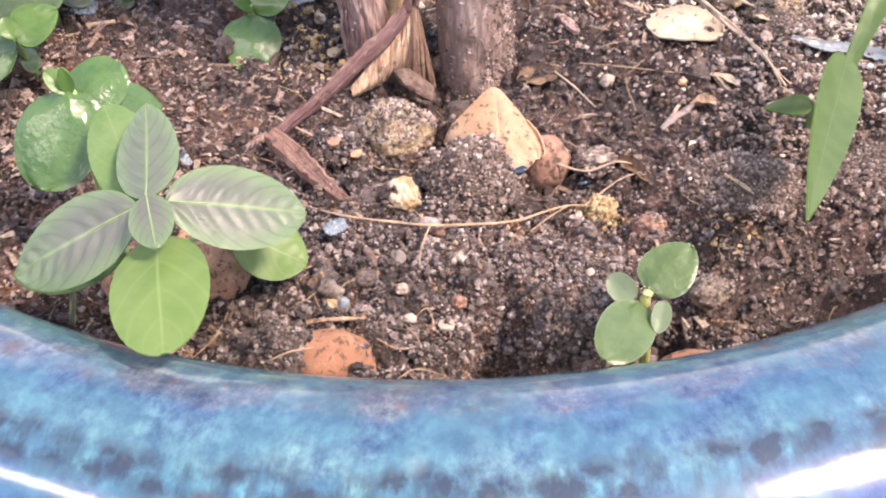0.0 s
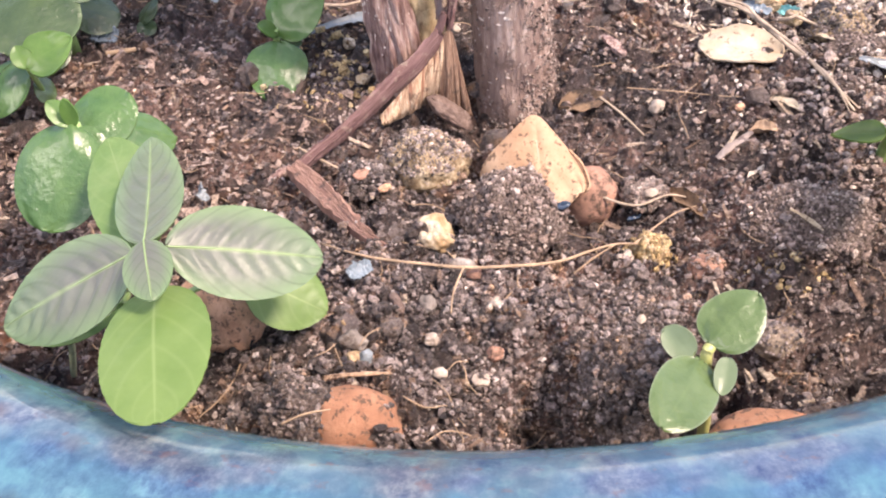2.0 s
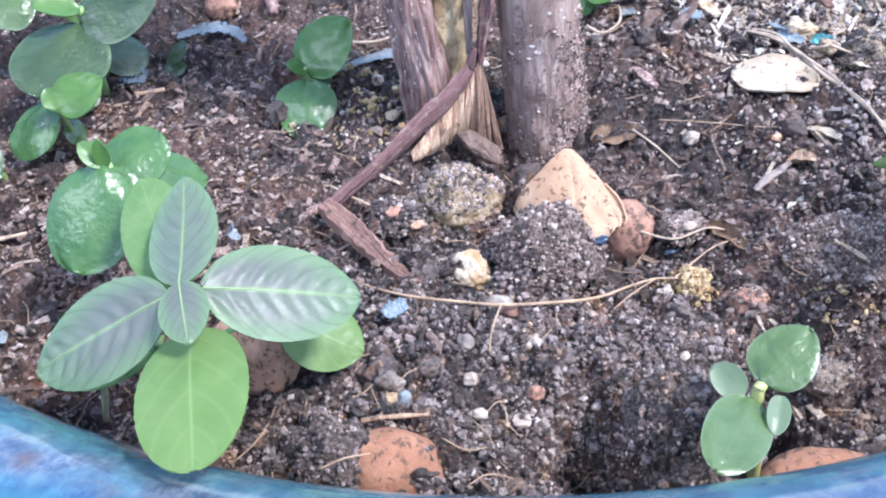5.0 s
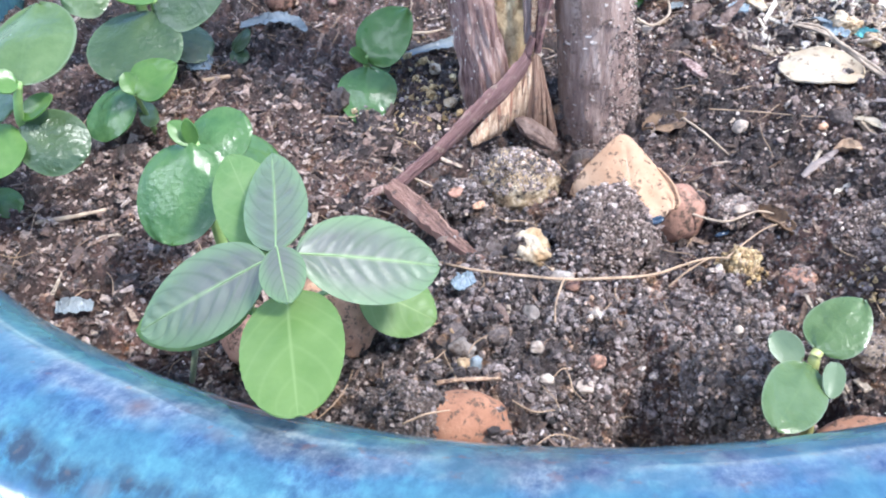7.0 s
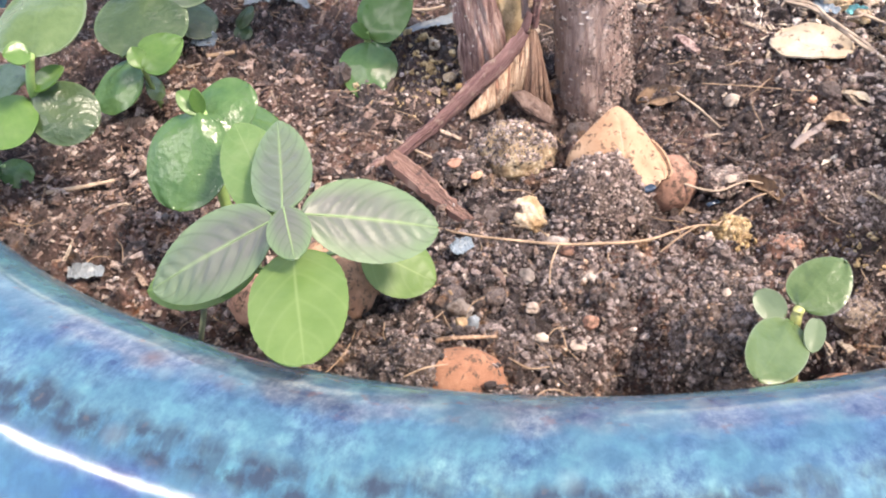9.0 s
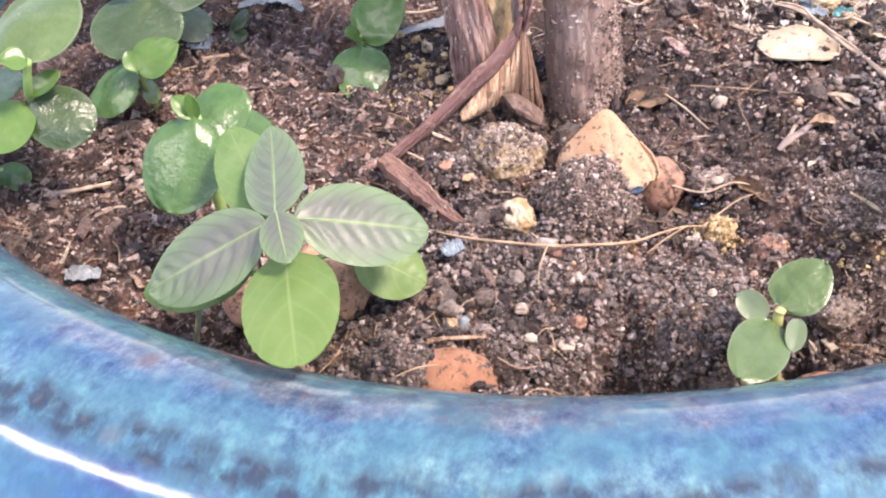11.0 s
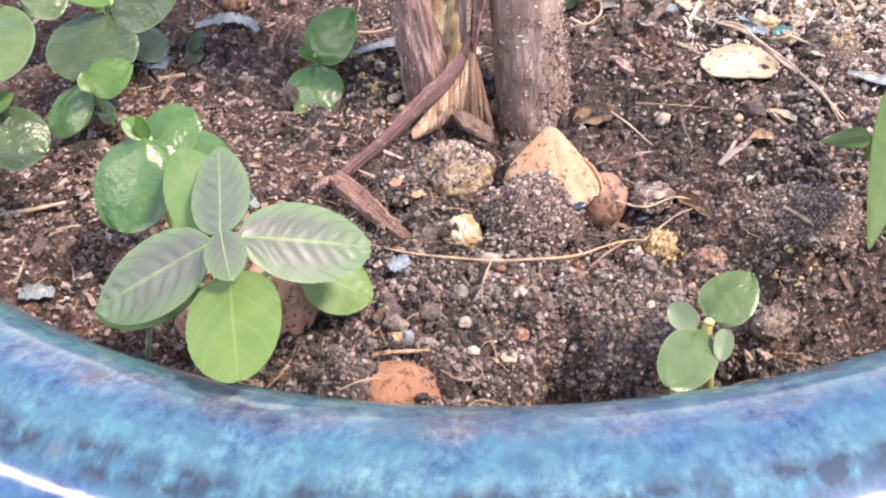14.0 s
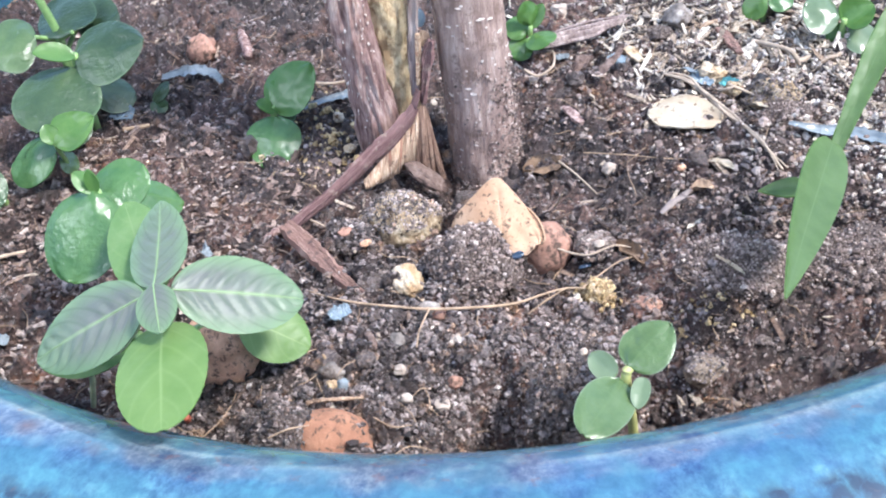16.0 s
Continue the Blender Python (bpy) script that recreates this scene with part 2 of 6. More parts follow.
def leaf_material(name, low, high, rib, rough=0.35, gloss=0.5, purple=None, ribs=7, light=0.25, patch=120, edge=None, pebble=0.0, veiny=0.42):
    """Leaf skin: tone along the blade, a pale midrib and fine side veins, thin enough to let light through."""
    m, t, b = material(name)
    uvn = t.nodes.new("ShaderNodeUVMap")
    uvn.uv_map = "uv"
    sep = t.nodes.new("ShaderNodeSeparateXYZ")
    t.links.new(uvn.outputs["UV"], sep.inputs[0])
    def calc(op, a, c=None):
        n = t.nodes.new("ShaderNodeMath")
        n.operation = op
        for k, v in enumerate((a, c)):
            if v is None:
                continue
            if isinstance(v, (int, float)):
                n.inputs[k].default_value = v
            else:
                t.links.new(v, n.inputs[k])
        return n.outputs[0]
    off = calc("ABSOLUTE", calc("SUBTRACT", sep.outputs[1], 0.5))
    tone = ramp(t, grain(t, patch, 5), [(0.34, low), (0.64, high)])
    if purple:
        mask = ramp(t, grain(t, 70, 3), [(0.35, (0.55, 0.55, 0.55)), (0.65, (1, 1, 1))])
        rimmed = mix(t, 1.0, ramp(t, off, [(0.26, (1, 1, 1)), (0.48, (0.2, 0.2, 0.2))]), ramp(t, sep.outputs[0], [(0.55, (1, 1, 1)), (0.95, (0.25, 0.25, 0.25))]), "MULTIPLY")
        tone = mix(t, mix(t, 1.0, mask, rimmed, "MULTIPLY"), tone, purple)
    # Pale leaf rim; the highlight along the edge is put into this colour too.
    if edge:
        tone = mix(t, ramp(t, off, [(0.46, (0, 0, 0)), (0.495, (0.8, 0.8, 0.8))]), tone, edge)
    ph = calc("MULTIPLY", calc("SUBTRACT", sep.outputs[0], calc("ADD", calc("MULTIPLY", off, 0.30), calc("MULTIPLY", calc("MULTIPLY", off, off), 0.55))), float(ribs))
    wave = calc("ABSOLUTE", calc("SINE", calc("MULTIPLY", ph, math.pi)))
    # Purple leaves: groove shade between the swells is painted in as dark vein lines.
    vein = ramp(t, wave, [(0.0, (0.46, 0.46, 0.46)), (0.5, (0, 0, 0))] if purple else [(0.0, (veiny, veiny, veiny)), (0.40, (0, 0, 0))])
    tone = mix(t, vein, tone, (0.075, 0.105, 0.060) if purple else rib)
    mid = ramp(t, off, [(0.006, (0.50, 0.50, 0.50)), (0.040, (0, 0, 0))] if purple else [(0.006, (0.3, 0.3, 0.3)), (0.03, (0, 0, 0))] if pebble else [(0.006, (0.8, 0.8, 0.8)), (0.022, (0, 0, 0))])
    tone = mix(t, mid, tone, rib)
    t.links.new(tone, b.inputs["Base Color"])
    b.inputs["Specular IOR Level"].default_value = gloss
    t.links.new(mapped(t, grain(t, 160, 4), rough * 0.75, rough * 1.3), b.inputs["Roughness"])
    if pebble:
        # blistered skin between the finest veins
        cells = node(t, "ShaderNodeTexVoronoi", Scale=760.0)
        place = t.nodes.new("ShaderNodeTexCoord")
        t.links.new(place.outputs["Object"], cells.inputs["Vector"])
        relief(t, b, mix(t, 0.86, cells.outputs["Distance"], grain(t, 340, 4, 0.6)), 0.8, pebble)
    else:
        relief(t, b, grain(t, 330, 4), 0.5, 0.0003)
    tr = t.nodes.new("ShaderNodeBsdfTranslucent")
    t.links.new(mix(t, 1.0, tone, (1.5, 1.45, 0.75), "MULTIPLY"), tr.inputs["Color"])
    ms = t.nodes.new("ShaderNodeMixShader")
    ms.inputs[0].default_value = light
    t.links.new(b.outputs[0], ms.inputs[1])
    t.links.new(tr.outputs[0], ms.inputs[2])
    t.links.new(ms.outputs[0], t.nodes["Material Output"].inputs["Surface"])
    return m


def plain_material(name, colour, rough=0.6, scale=300, spread=0.35, gloss=0.4, bump=0.0002):
    m, t, b = material(name)
    lo = tuple(c * (1 - spread) for c in colour)
    hi = tuple(min(1, c * (1 + spread)) for c in colour)
    t.links.new(ramp(t, grain(t, scale, 6), [(0.3, lo), (0.7, hi)]), b.inputs["Base Color"])
    b.inputs["Roughness"].default_value = rough
    b.inputs["Specular IOR Level"].default_value = gloss
    relief(t, b, grain(t, scale * 2.5, 5), 0.5, bump)
    return m


def glaze_material():
    """Mottled teal and cobalt glaze in rings round the rim, with rust specks and a dark drip line."""
    m, t, b = material("blue_glaze")
    tc = t.nodes.new("ShaderNodeTexCoord")
    uvn = t.nodes.new("ShaderNodeUVMap")
    uvn.uv_map = "uv"
    sep = t.nodes.new("ShaderNodeSeparateXYZ")
    t.links.new(uvn.outputs["UV"], sep.inputs[0])
    def nz(scale, detail, stretch, rough=0.6, w=0.0):
        mp = t.nodes.new("ShaderNodeMapping")
        mp.inputs["Scale"].default_value = stretch
        mp.inputs["Location"].default_value = (w, w * 2, 0)
        t.links.new(uvn.outputs["UV"], mp.inputs["Vector"])
        n = node(t, "ShaderNodeTexNoise", Scale=scale, Detail=detail, Roughness=rough)
        t.links.new(mp.outputs["Vector"], n.inputs["Vector"])
        return n.outputs["Fac"]
    def add(a, bb, k):
        n = t.nodes.new("ShaderNodeMath")
        n.operation = "MULTIPLY_ADD"
        t.links.new(bb, n.inputs[0])
        n.inputs[1].default_value = k
        t.links.new(a, n.inputs[2])
        return n.outputs[0]
    # uv: x metres along the ring, y metres along the profile
    along = add(sep.outputs[1], nz(210, 2, (1, 0.7, 1), 0.5), 0.0048)
    along = add(along, nz(45, 3, (1, 1, 1), 0.5, 21.0), 0.0075)
    n = t.nodes.new("ShaderNodeMapRange")
    n.inputs["From Min"].default_value, n.inputs["From Max"].default_value = 0.0115, 0.0475
    t.links.new(along, n.inputs["Value"])
    teal, pale, deep, plum, night = (0.056, 0.146, 0.190), (0.098, 0.205, 0.222), (0.035, 0.078, 0.165), (0.096, 0.122, 0.158), (0.014, 0.018, 0.038)
    tone = ramp(t, n.outputs["Result"], [(0.0, (0.048, 0.130, 0.138)), (0.14, (0.058, 0.130, 0.152)), (0.22, plum), (0.34, plum), (0.40, (0.045, 0.115, 0.185)), (0.50, teal), (0.62, pale), (0.72, (0.050, 0.175, 0.225)), (0.82, deep), (1.0, (0.02, 0.10, 0.24))])
    blot = ramp(t, nz(230, 4, (1, 0.8, 1), 0.62, 3.0), [(0.38, (0.40, 0.50, 0.72)), (0.48, (0.95, 0.97, 1)), (0.62, (1.35, 1.30, 1.18))])
    tone = mix(t, 0.9, tone, blot, "MULTIPLY")
    fine = ramp(t, nz(760, 4, (1, 0.75, 1), 0.65, 13.0), [(0.38, (0.58, 0.65, 0.78)), (0.62, (1.42, 1.34, 1.22))])
    tone = mix(t, 0.8, tone, fine, "MULTIPLY")
    big = ramp(t, nz(22, 3, (1, 1, 1), 0.5, 8.0), [(0.45, (0, 0, 0)), (0.62, (0.7, 0.7, 0.7))])
    tone = mix(t, big, tone, mix(t, 0.5, tone, (0.022, 0.07, 0.24)))
    cloud = ramp(t, nz(80, 3, (1, 1.1, 1), 0.5, 31.0), [(0.40, (0, 0, 0)), (0.56, (0.85, 0.85, 0.85))])
    tone = mix(t, cloud, tone, mix(t, 0.65, tone, (0.045, 0.165, 0.205)))
    # cells of crystal mottling
    vc = node(t, "ShaderNodeTexVoronoi", Scale=430.0)
    vc.feature = "SMOOTH_F1"
    t.links.new(uvn.outputs["UV"], vc.inputs["Vector"])
    shade = t.nodes.new("ShaderNodeSeparateColor")
    t.links.new(vc.outputs["Color"], shade.inputs[0])
    tone = mix(t, 0.7, tone, ramp(t, shade.outputs[0], [(0.25, (0.74, 0.78, 0.84)), (0.5, (1, 1, 1)), (0.75, (1.28, 1.26, 1.12))]), "MULTIPLY")
    # the glaze runs to cobalt on one side of the pot
    side = t.nodes.new("ShaderNodeMapRange")
    side.inputs["From Min"].default_value, side.inputs["From Max"].default_value = 0.690, 0.735
    t.links.new(add(sep.outputs[0], nz(70, 4, (1, 1, 1), 0.6, 51.0), 0.03), side.inputs["Value"])
    tone = mix(t, mix(t, 1.0, ramp(t, side.outputs["Result"], [(0.3, (0, 0, 0)), (0.9, (0.72, 0.72, 0.72))]), ramp(t, n.outputs["Result"], [(0.28, (0, 0, 0)), (0.45, (1, 1, 1))]), "MULTIPLY"), tone, (0.030, 0.072, 0.215))
    # dark blotches in one ring
    ring = ramp(t, n.outputs["Result"], [(0.58, (0, 0, 0)), (0.64, (1, 1, 1)), (0.74, (1, 1, 1)), (0.82, (0, 0, 0))])
    ring = mix(t, 1.0, ring, ramp(t, side.outputs["Result"], [(0.0, (1, 1, 1)), (0.5, (0.12, 0.12, 0.12))]), "MULTIPLY")
    vd = node(t, "ShaderNodeTexVoronoi", Scale=260.0)
    warp = t.nodes.new("ShaderNodeMapping")
    t.links.new(uvn.outputs["UV"], warp.inputs["Vector"])
    shift = t.nodes.new("ShaderNodeCombineXYZ")
    t.links.new(mapped(t, nz(380, 5, (1, 1, 1), 0.65, 17.0), -0.0024, 0.0024), shift.inputs[0])
    t.links.new(mapped(t, nz(380, 5, (1, 0.6, 1), 0.65, 27.0), -0.0026, 0.0026), shift.inputs[1])
    t.links.new(shift.outputs[0], warp.inputs["Location"])
    t.links.new(warp.outputs[0], vd.inputs["Vector"])
    dots = ramp(t, vd.outputs["Distance"], [(0.34, (0.85, 0.85, 0.85)), (0.72, (0.0, 0.0, 0.0))])
    drips = ramp(t, nz(330, 3, (1, 0.28, 1), 0.55, 9.0), [(0.46, (0, 0, 0)), (0.62, (0.75, 0.75, 0.75))])
    dots = mix(t, 0.8, dots, drips, "SCREEN")
    tone = mix(t, mix(t, 1.0, ring, dots, "MULTIPLY"), tone, night)
    core = mix(t, 1.0, ramp(t, vd.outputs["Distance"], [(0.05, (0.5, 0.5, 0.5)), (0.20, (0, 0, 0))]), ring, "MULTIPLY")
    tone = mix(t, core, tone, (0.095, 0.072, 0.060))
    # rust specks
    vo = node(t, "ShaderNodeTexVoronoi", Scale=85.0)
    t.links.new(uvn.outputs["UV"], vo.inputs["Vector"])
    cell = t.nodes.new("ShaderNodeSeparateColor")
    t.links.new(vo.outputs["Color"], cell.inputs[0])
    rust = mix(t, 1.0, ramp(t, vo.outputs["Distance"], [(0.04, (0.8, 0.8, 0.8)), (0.24, (0, 0, 0))]), ramp(t, cell.outputs[0], [(0.60, (0, 0, 0)), (0.64, (1, 1, 1))]), "MULTIPLY")
    tone = mix(t, rust, tone, (0.12, 0.066, 0.055))
    inner = ramp(t, n.outputs["Result"], [(0.12, (0, 0, 0)), (0.20, (1, 1, 1)), (0.34, (1, 1, 1)), (0.42, (0, 0, 0))])
    flush = ramp(t, nz(240, 3, (1, 1.4, 1), 0.55, 41.0), [(0.61, (0, 0, 0)), (0.69, (0.6, 0.6, 0.6))])
    tone = mix(t, mix(t, 1.0, inner, flush, "MULTIPLY"), tone, (0.13, 0.075, 0.078))
    vp = node(t, "ShaderNodeTexVoronoi", Scale=150.0)
    t.links.new(uvn.outputs["UV"], vp.inputs["Vector"])
    pick = t.nodes.new("ShaderNodeSeparateColor")
    t.links.new(vp.outputs["Color"], pick.inputs[0])
    pale_spot = mix(t, 1.0, ramp(t, vp.outputs["Distance"], [(0.10, (0.28, 0.28, 0.28)), (0.35, (0, 0, 0))]), ramp(t, pick.outputs[1], [(0.72, (0, 0, 0)), (0.76, (1, 1, 1))]), "MULTIPLY")
    tone = mix(t, pale_spot, tone, (0.24, 0.33, 0.29))
    tone = mix(t, 0.14, mix(t, 1.0, tone, (0.86, 0.85, 0.94), "MULTIPLY"), (0.12, 0.165, 0.190))
    t.links.new(tone, b.inputs["Base Color"])
    t.links.new(mapped(t, nz(60, 5, (1, 1, 1), 0.6, 5.0), 0.07, 0.20), b.inputs["Roughness"])
    b.inputs["Coat Weight"].default_value = 0.2
    b.inputs["Coat Roughness"].default_value = 0.06
    relief(t, b, nz(75, 4, (1, 1, 1), 0.5), 0.14, 0.0016)
    return m


def bark_material(name, stops, fleck, stretch=(1, 1, 0.12), scale=420, dirt=None, bump=0.0008):
    m, t, b = material(name)
    tone = ramp(t, grain(t, scale, 7, 0.65, stretch=stretch), stops)
    tone = mix(t, ramp(t, grain(t, 60, 4), [(0.4, (0, 0, 0)), (0.7, (0.5, 0.5, 0.5))]), tone, fleck)
    if dirt:
        tone = mix(t, ramp(t, grain(t, 170, 8, 0.75), [(0.52, (0, 0, 0)), (0.60, (0.9, 0.9, 0.9))]), tone, dirt)
    t.links.new(tone, b.inputs["Base Color"])
    b.inputs["Roughness"].default_value = 0.8
    b.inputs["Specular IOR Level"].default_value = 0.3
    relief(t, b, grain(t, scale * 1.3, 8, 0.7, stretch=stretch), 0.9, bump)
    return m


def fibre_material(name, stops, stretch, crack, bump=0.0012, dirt=None):
    """Torn bark: fibres that run along the strip, with dark cracks."""
    m, t, b = material(name)
    run = grain(t, 1, 6, 0.65, "UV", stretch, 0.4)
    tone = ramp(t, run, stops)
    tone = mix(t, ramp(t, grain(t, 1, 3, 0.5, "UV", tuple(s * 0.45 for s in stretch), 0.6), [(0.56, (0, 0, 0)), (0.64, (0.85, 0.85, 0.85))]), tone, crack)
    if dirt:
        tone = mix(t, ramp(t, grain(t, 380, 7, 0.72), [(0.56, (0, 0, 0)), (0.63, (0.9, 0.9, 0.9))]), tone, dirt)
    t.links.new(tone, b.inputs["Base Color"])
    b.inputs["Roughness"].default_value = 0.75
    b.inputs["Specular IOR Level"].default_value = 0.3
    relief(t, b, run, 1.0, bump)
    return m


SOIL = soil_material()
LUMP = island_material("soil_lumps", [(0.0, (0.045, 0.034, 0.031)), (0.5, (0.095, 0.072, 0.065)), (0.85, (0.145, 0.113, 0.103)), (1.0, (0.21, 0.168, 0.154))], 0.38, 1500, 0.0014, earth=True)
CRUMB = island_material("soil_crumbs", [(0.0, (0.026, 0.021, 0.020)), (0.30, (0.090, 0.070, 0.063)), (0.58, (0.180, 0.141, 0.130)), (0.82, (0.265, 0.213, 0.198)), (0.96, (0.35, 0.290, 0.268)), (1.0, (0.52, 0.46, 0.43))], 0.28, spec=0.6, earth=True)
GRIT = island_material("pale_grit", [(0.0, (0.28, 0.225, 0.19)), (0.6, (0.44, 0.37, 0.32)), (1.0, (0.70, 0.63, 0.57))], 0.7)
CHIP = island_material("wood_chips", [(0.0, (0.06, 0.038, 0.028)), (0.4, (0.15, 0.095, 0.068)), (0.75, (0.26, 0.175, 0.13)), (1.0, (0.44, 0.36, 0.28))], 0.7)
MULCH = island_material("bark_mulch", [(0.0, (0.070, 0.046, 0.038)), (0.35, (0.180, 0.118, 0.096)), (0.7, (0.30, 0.214, 0.178)), (1.0, (0.50, 0.40, 0.34))], 0.5)
CRUST = island_material("clod_grains", [(0.0, (0.080, 0.053, 0.043)), (0.40, (0.22, 0.155, 0.130)), (0.80, (0.34, 0.255, 0.220)), (1.0, (0.54, 0.445, 0.385))])
OCHRE_GRAIN = island_material("ochre_crumbs", [(0.0, (0.24, 0.150, 0.065)), (0.45, (0.46, 0.320, 0.155)), (0.85, (0.60, 0.46, 0.26)), (1.0, (0.64, 0.52, 0.35))], 0.7)
GLAZE = glaze_material()
CLAY = lump_material("fired_clay", [(0.3, (0.22, 0.100, 0.060)), (0.55, (0.34, 0.165, 0.100)), (0.75, (0.44, 0.255, 0.170))], 160, dirt=(0.12, 0.072, 0.050), dirt_scale=620, dirt_at=(0.55, 0.60))
CLAY_DULL = lump_material("dull_fired_clay", [(0.3, (0.24, 0.135, 0.10)), (0.55, (0.40, 0.22, 0.16)), (0.75, (0.48, 0.31, 0.23))], 170, dirt=(0.085, 0.055, 0.042), dirt_scale=330, dirt_at=(0.49, 0.60))
CLOD = lump_material("gritty_soil_clod", [(0.34, (0.050, 0.036, 0.031)), (0.5, (0.150, 0.110, 0.094)), (0.66, (0.36, 0.29, 0.25))], 1300, bump=0.0018)
CLAY_TAN = lump_material("tan_clay", [(0.3, (0.48, 0.25, 0.155)), (0.55, (0.72, 0.42, 0.27)), (0.75, (0.76, 0.53, 0.38))], 150, dirt=(0.22, 0.13, 0.09), dirt_scale=620, dirt_at=(0.54, 0.60), bump=0.0014)
MOSSY = lump_material("crusted_stone", [(0.3, (0.20, 0.130, 0.078)), (0.50, (0.42, 0.310, 0.195)), (0.66, (0.70, 0.58, 0.42))], 420, dirt=(0.085, 0.058, 0.040), dirt_scale=330, dirt_at=(0.50, 0.60), bump=0.0014)
OCHRE = lump_material("ochre_stone", [(0.3, (0.30, 0.18, 0.085)), (0.48, (0.50, 0.36, 0.225)), (0.66, (0.70, 0.60, 0.47))], 210, dirt=(0.144, 0.076, 0.038), dirt_scale=190, dirt_at=(0.55, 0.66), bump=0.001)
DULL_BARK = lump_material("dull_bark", [(0.3, (0.085, 0.054, 0.046)), (0.52, (0.20, 0.135, 0.112)), (0.72, (0.36, 0.265, 0.22))], 420, bump=0.0014)
GREYSTONE = lump_material("grey_stone", [(0.3, (0.10, 0.085, 0.075)), (0.55, (0.24, 0.20, 0.175)), (0.75, (0.50, 0.46, 0.42))], 200, dirt=(0.06, 0.04, 0.03), dirt_scale=130)
SANDSTONE = lump_material("sandy_stone", [(0.3, (0.17, 0.125, 0.092)), (0.55, (0.29, 0.225, 0.172)), (0.75, (0.42, 0.345, 0.275))], 420, dirt=(0.09, 0.06, 0.045), dirt_scale=260)
PALESTONE = lump_material("pale_stone", [(0.3, (0.33, 0.255, 0.205)), (0.7, (0.56, 0.475, 0.40))], 200)
DRYLEAF = lump_material("dry_leaf", [(0.3, (0.33, 0.190, 0.112)), (0.55, (0.44, 0.280, 0.178)), (0.75, (0.53, 0.370, 0.255))], 90, 0.65, dirt=(0.12, 0.075, 0.05), dirt_scale=520, dirt_at=(0.55, 0.60), bump=0.0004)
CREAMLEAF = lump_material("cream_leaf", [(0.3, (0.32, 0.225, 0.14)), (0.52, (0.42, 0.345, 0.25)), (0.72, (0.54, 0.485, 0.41))], 80, 0.6, dirt=(0.15, 0.10, 0.065), dirt_scale=300, dirt_at=(0.555, 0.62), bump=0.0003)
BROWNLEAF = lump_material("brown_leaf", [(0.3, (0.120, 0.068, 0.040)), (0.6, (0.224, 0.144, 0.088)), (0.8, (0.336, 0.240, 0.160))], 110, 0.75, dirt=(0.048, 0.032, 0.024), dirt_scale=150)
GREYLEAF = lump_material("mouldy_leaf", [(0.3, (0.22, 0.165, 0.14)), (0.7, (0.40, 0.33, 0.295))], 150, 0.6, dirt=(0.10, 0.065, 0.055), dirt_scale=260)
PALE_CHIP = island_material("dry_straw", [(0.0, (0.24, 0.17, 0.12)), (0.5, (0.45, 0.36, 0.27)), (1.0, (0.70, 0.62, 0.52))], 0.75)
BARK = bark_material("smooth_bark", [(0.34, (0.19, 0.120, 0.100)), (0.52, (0.36, 0.250, 0.212)), (0.70, (0.60, 0.465, 0.40))], (0.33, 0.225, 0.188), stretch=(1, 1, 0.16), dirt=(0.20, 0.132, 0.108), bump=0.0014)
BARK_ROUGH = bark_material("split_bark", [(0.36, (0.125, 0.066, 0.060)), (0.5, (0.37, 0.232, 0.205)), (0.66, (0.70, 0.53, 0.46))], (0.28, 0.165, 0.145), stretch=(1, 1, 0.13), scale=640, bump=0.0022)
WOOD_BARE = bark_material("bare_wood", [(0.36, (0.36, 0.235, 0.130)), (0.5, (0.66, 0.50, 0.30)), (0.66, (0.82, 0.68, 0.45))], (0.56, 0.40, 0.23), stretch=(1, 1, 0.5), scale=420, dirt=(0.30, 0.19, 0.10), bump=0.0018)
PEEL_DARK = fibre_material("peeling_bark", [(0.32, (0.110, 0.056, 0.056)), (0.52, (0.205, 0.115, 0.110)), (0.72, (0.34, 0.215, 0.20))], (4, 12, 1), (0.085, 0.042, 0.044), dirt=(0.30, 0.22, 0.18))
LINING = fibre_material("torn_inner_bark", [(0.32, (0.26, 0.145, 0.092)), (0.50, (0.50, 0.34, 0.230)), (0.68, (0.72, 0.56, 0.42))], (34, 2.2, 1), (0.30, 0.13, 0.085), dirt=(0.14, 0.09, 0.065))
# Browner copy of LINING; the shade on this part is in its colour too.
LINING_BROWN = fibre_material("brown_shaded_inner_bark", [(0.32, (0.110, 0.060, 0.042)), (0.50, (0.22, 0.130, 0.092)), (0.68, (0.42, 0.29, 0.21))], (16, 2.2, 1), (0.14, 0.075, 0.055), dirt=(0.12, 0.08, 0.06))
PEEL_TAN = bark_material("bark_lining", [(0.3, (0.22, 0.13, 0.085)), (0.5, (0.44, 0.30, 0.20)), (0.72, (0.64, 0.49, 0.36))], (0.30, 0.18, 0.12), stretch=(1, 0.4, 0.2), scale=700, dirt=(0.12, 0.075, 0.055))
PEEL_BROWN = fibre_material("brown_bark", [(0.32, (0.16, 0.085, 0.070)), (0.52, (0.31, 0.178, 0.140)), (0.70, (0.48, 0.32, 0.255))], (5, 12, 1), (0.13, 0.070, 0.060), dirt=(0.11, 0.075, 0.065))
LENTICEL = plain_material("lenticels", (0.66, 0.55, 0.48), 0.8, 1500, 0.45)
WOOD_GREY = bark_material("weathered_wood", [(0.34, (0.16, 0.11, 0.10)), (0.52, (0.34, 0.26, 0.235)), (0.70, (0.56, 0.46, 0.41))], (0.20, 0.14, 0.13), stretch=(1, 1, 0.10), scale=520, bump=0.0012)
ROOT = plain_material("dry_root", (0.36, 0.25, 0.165), 0.75, 250, 0.4)
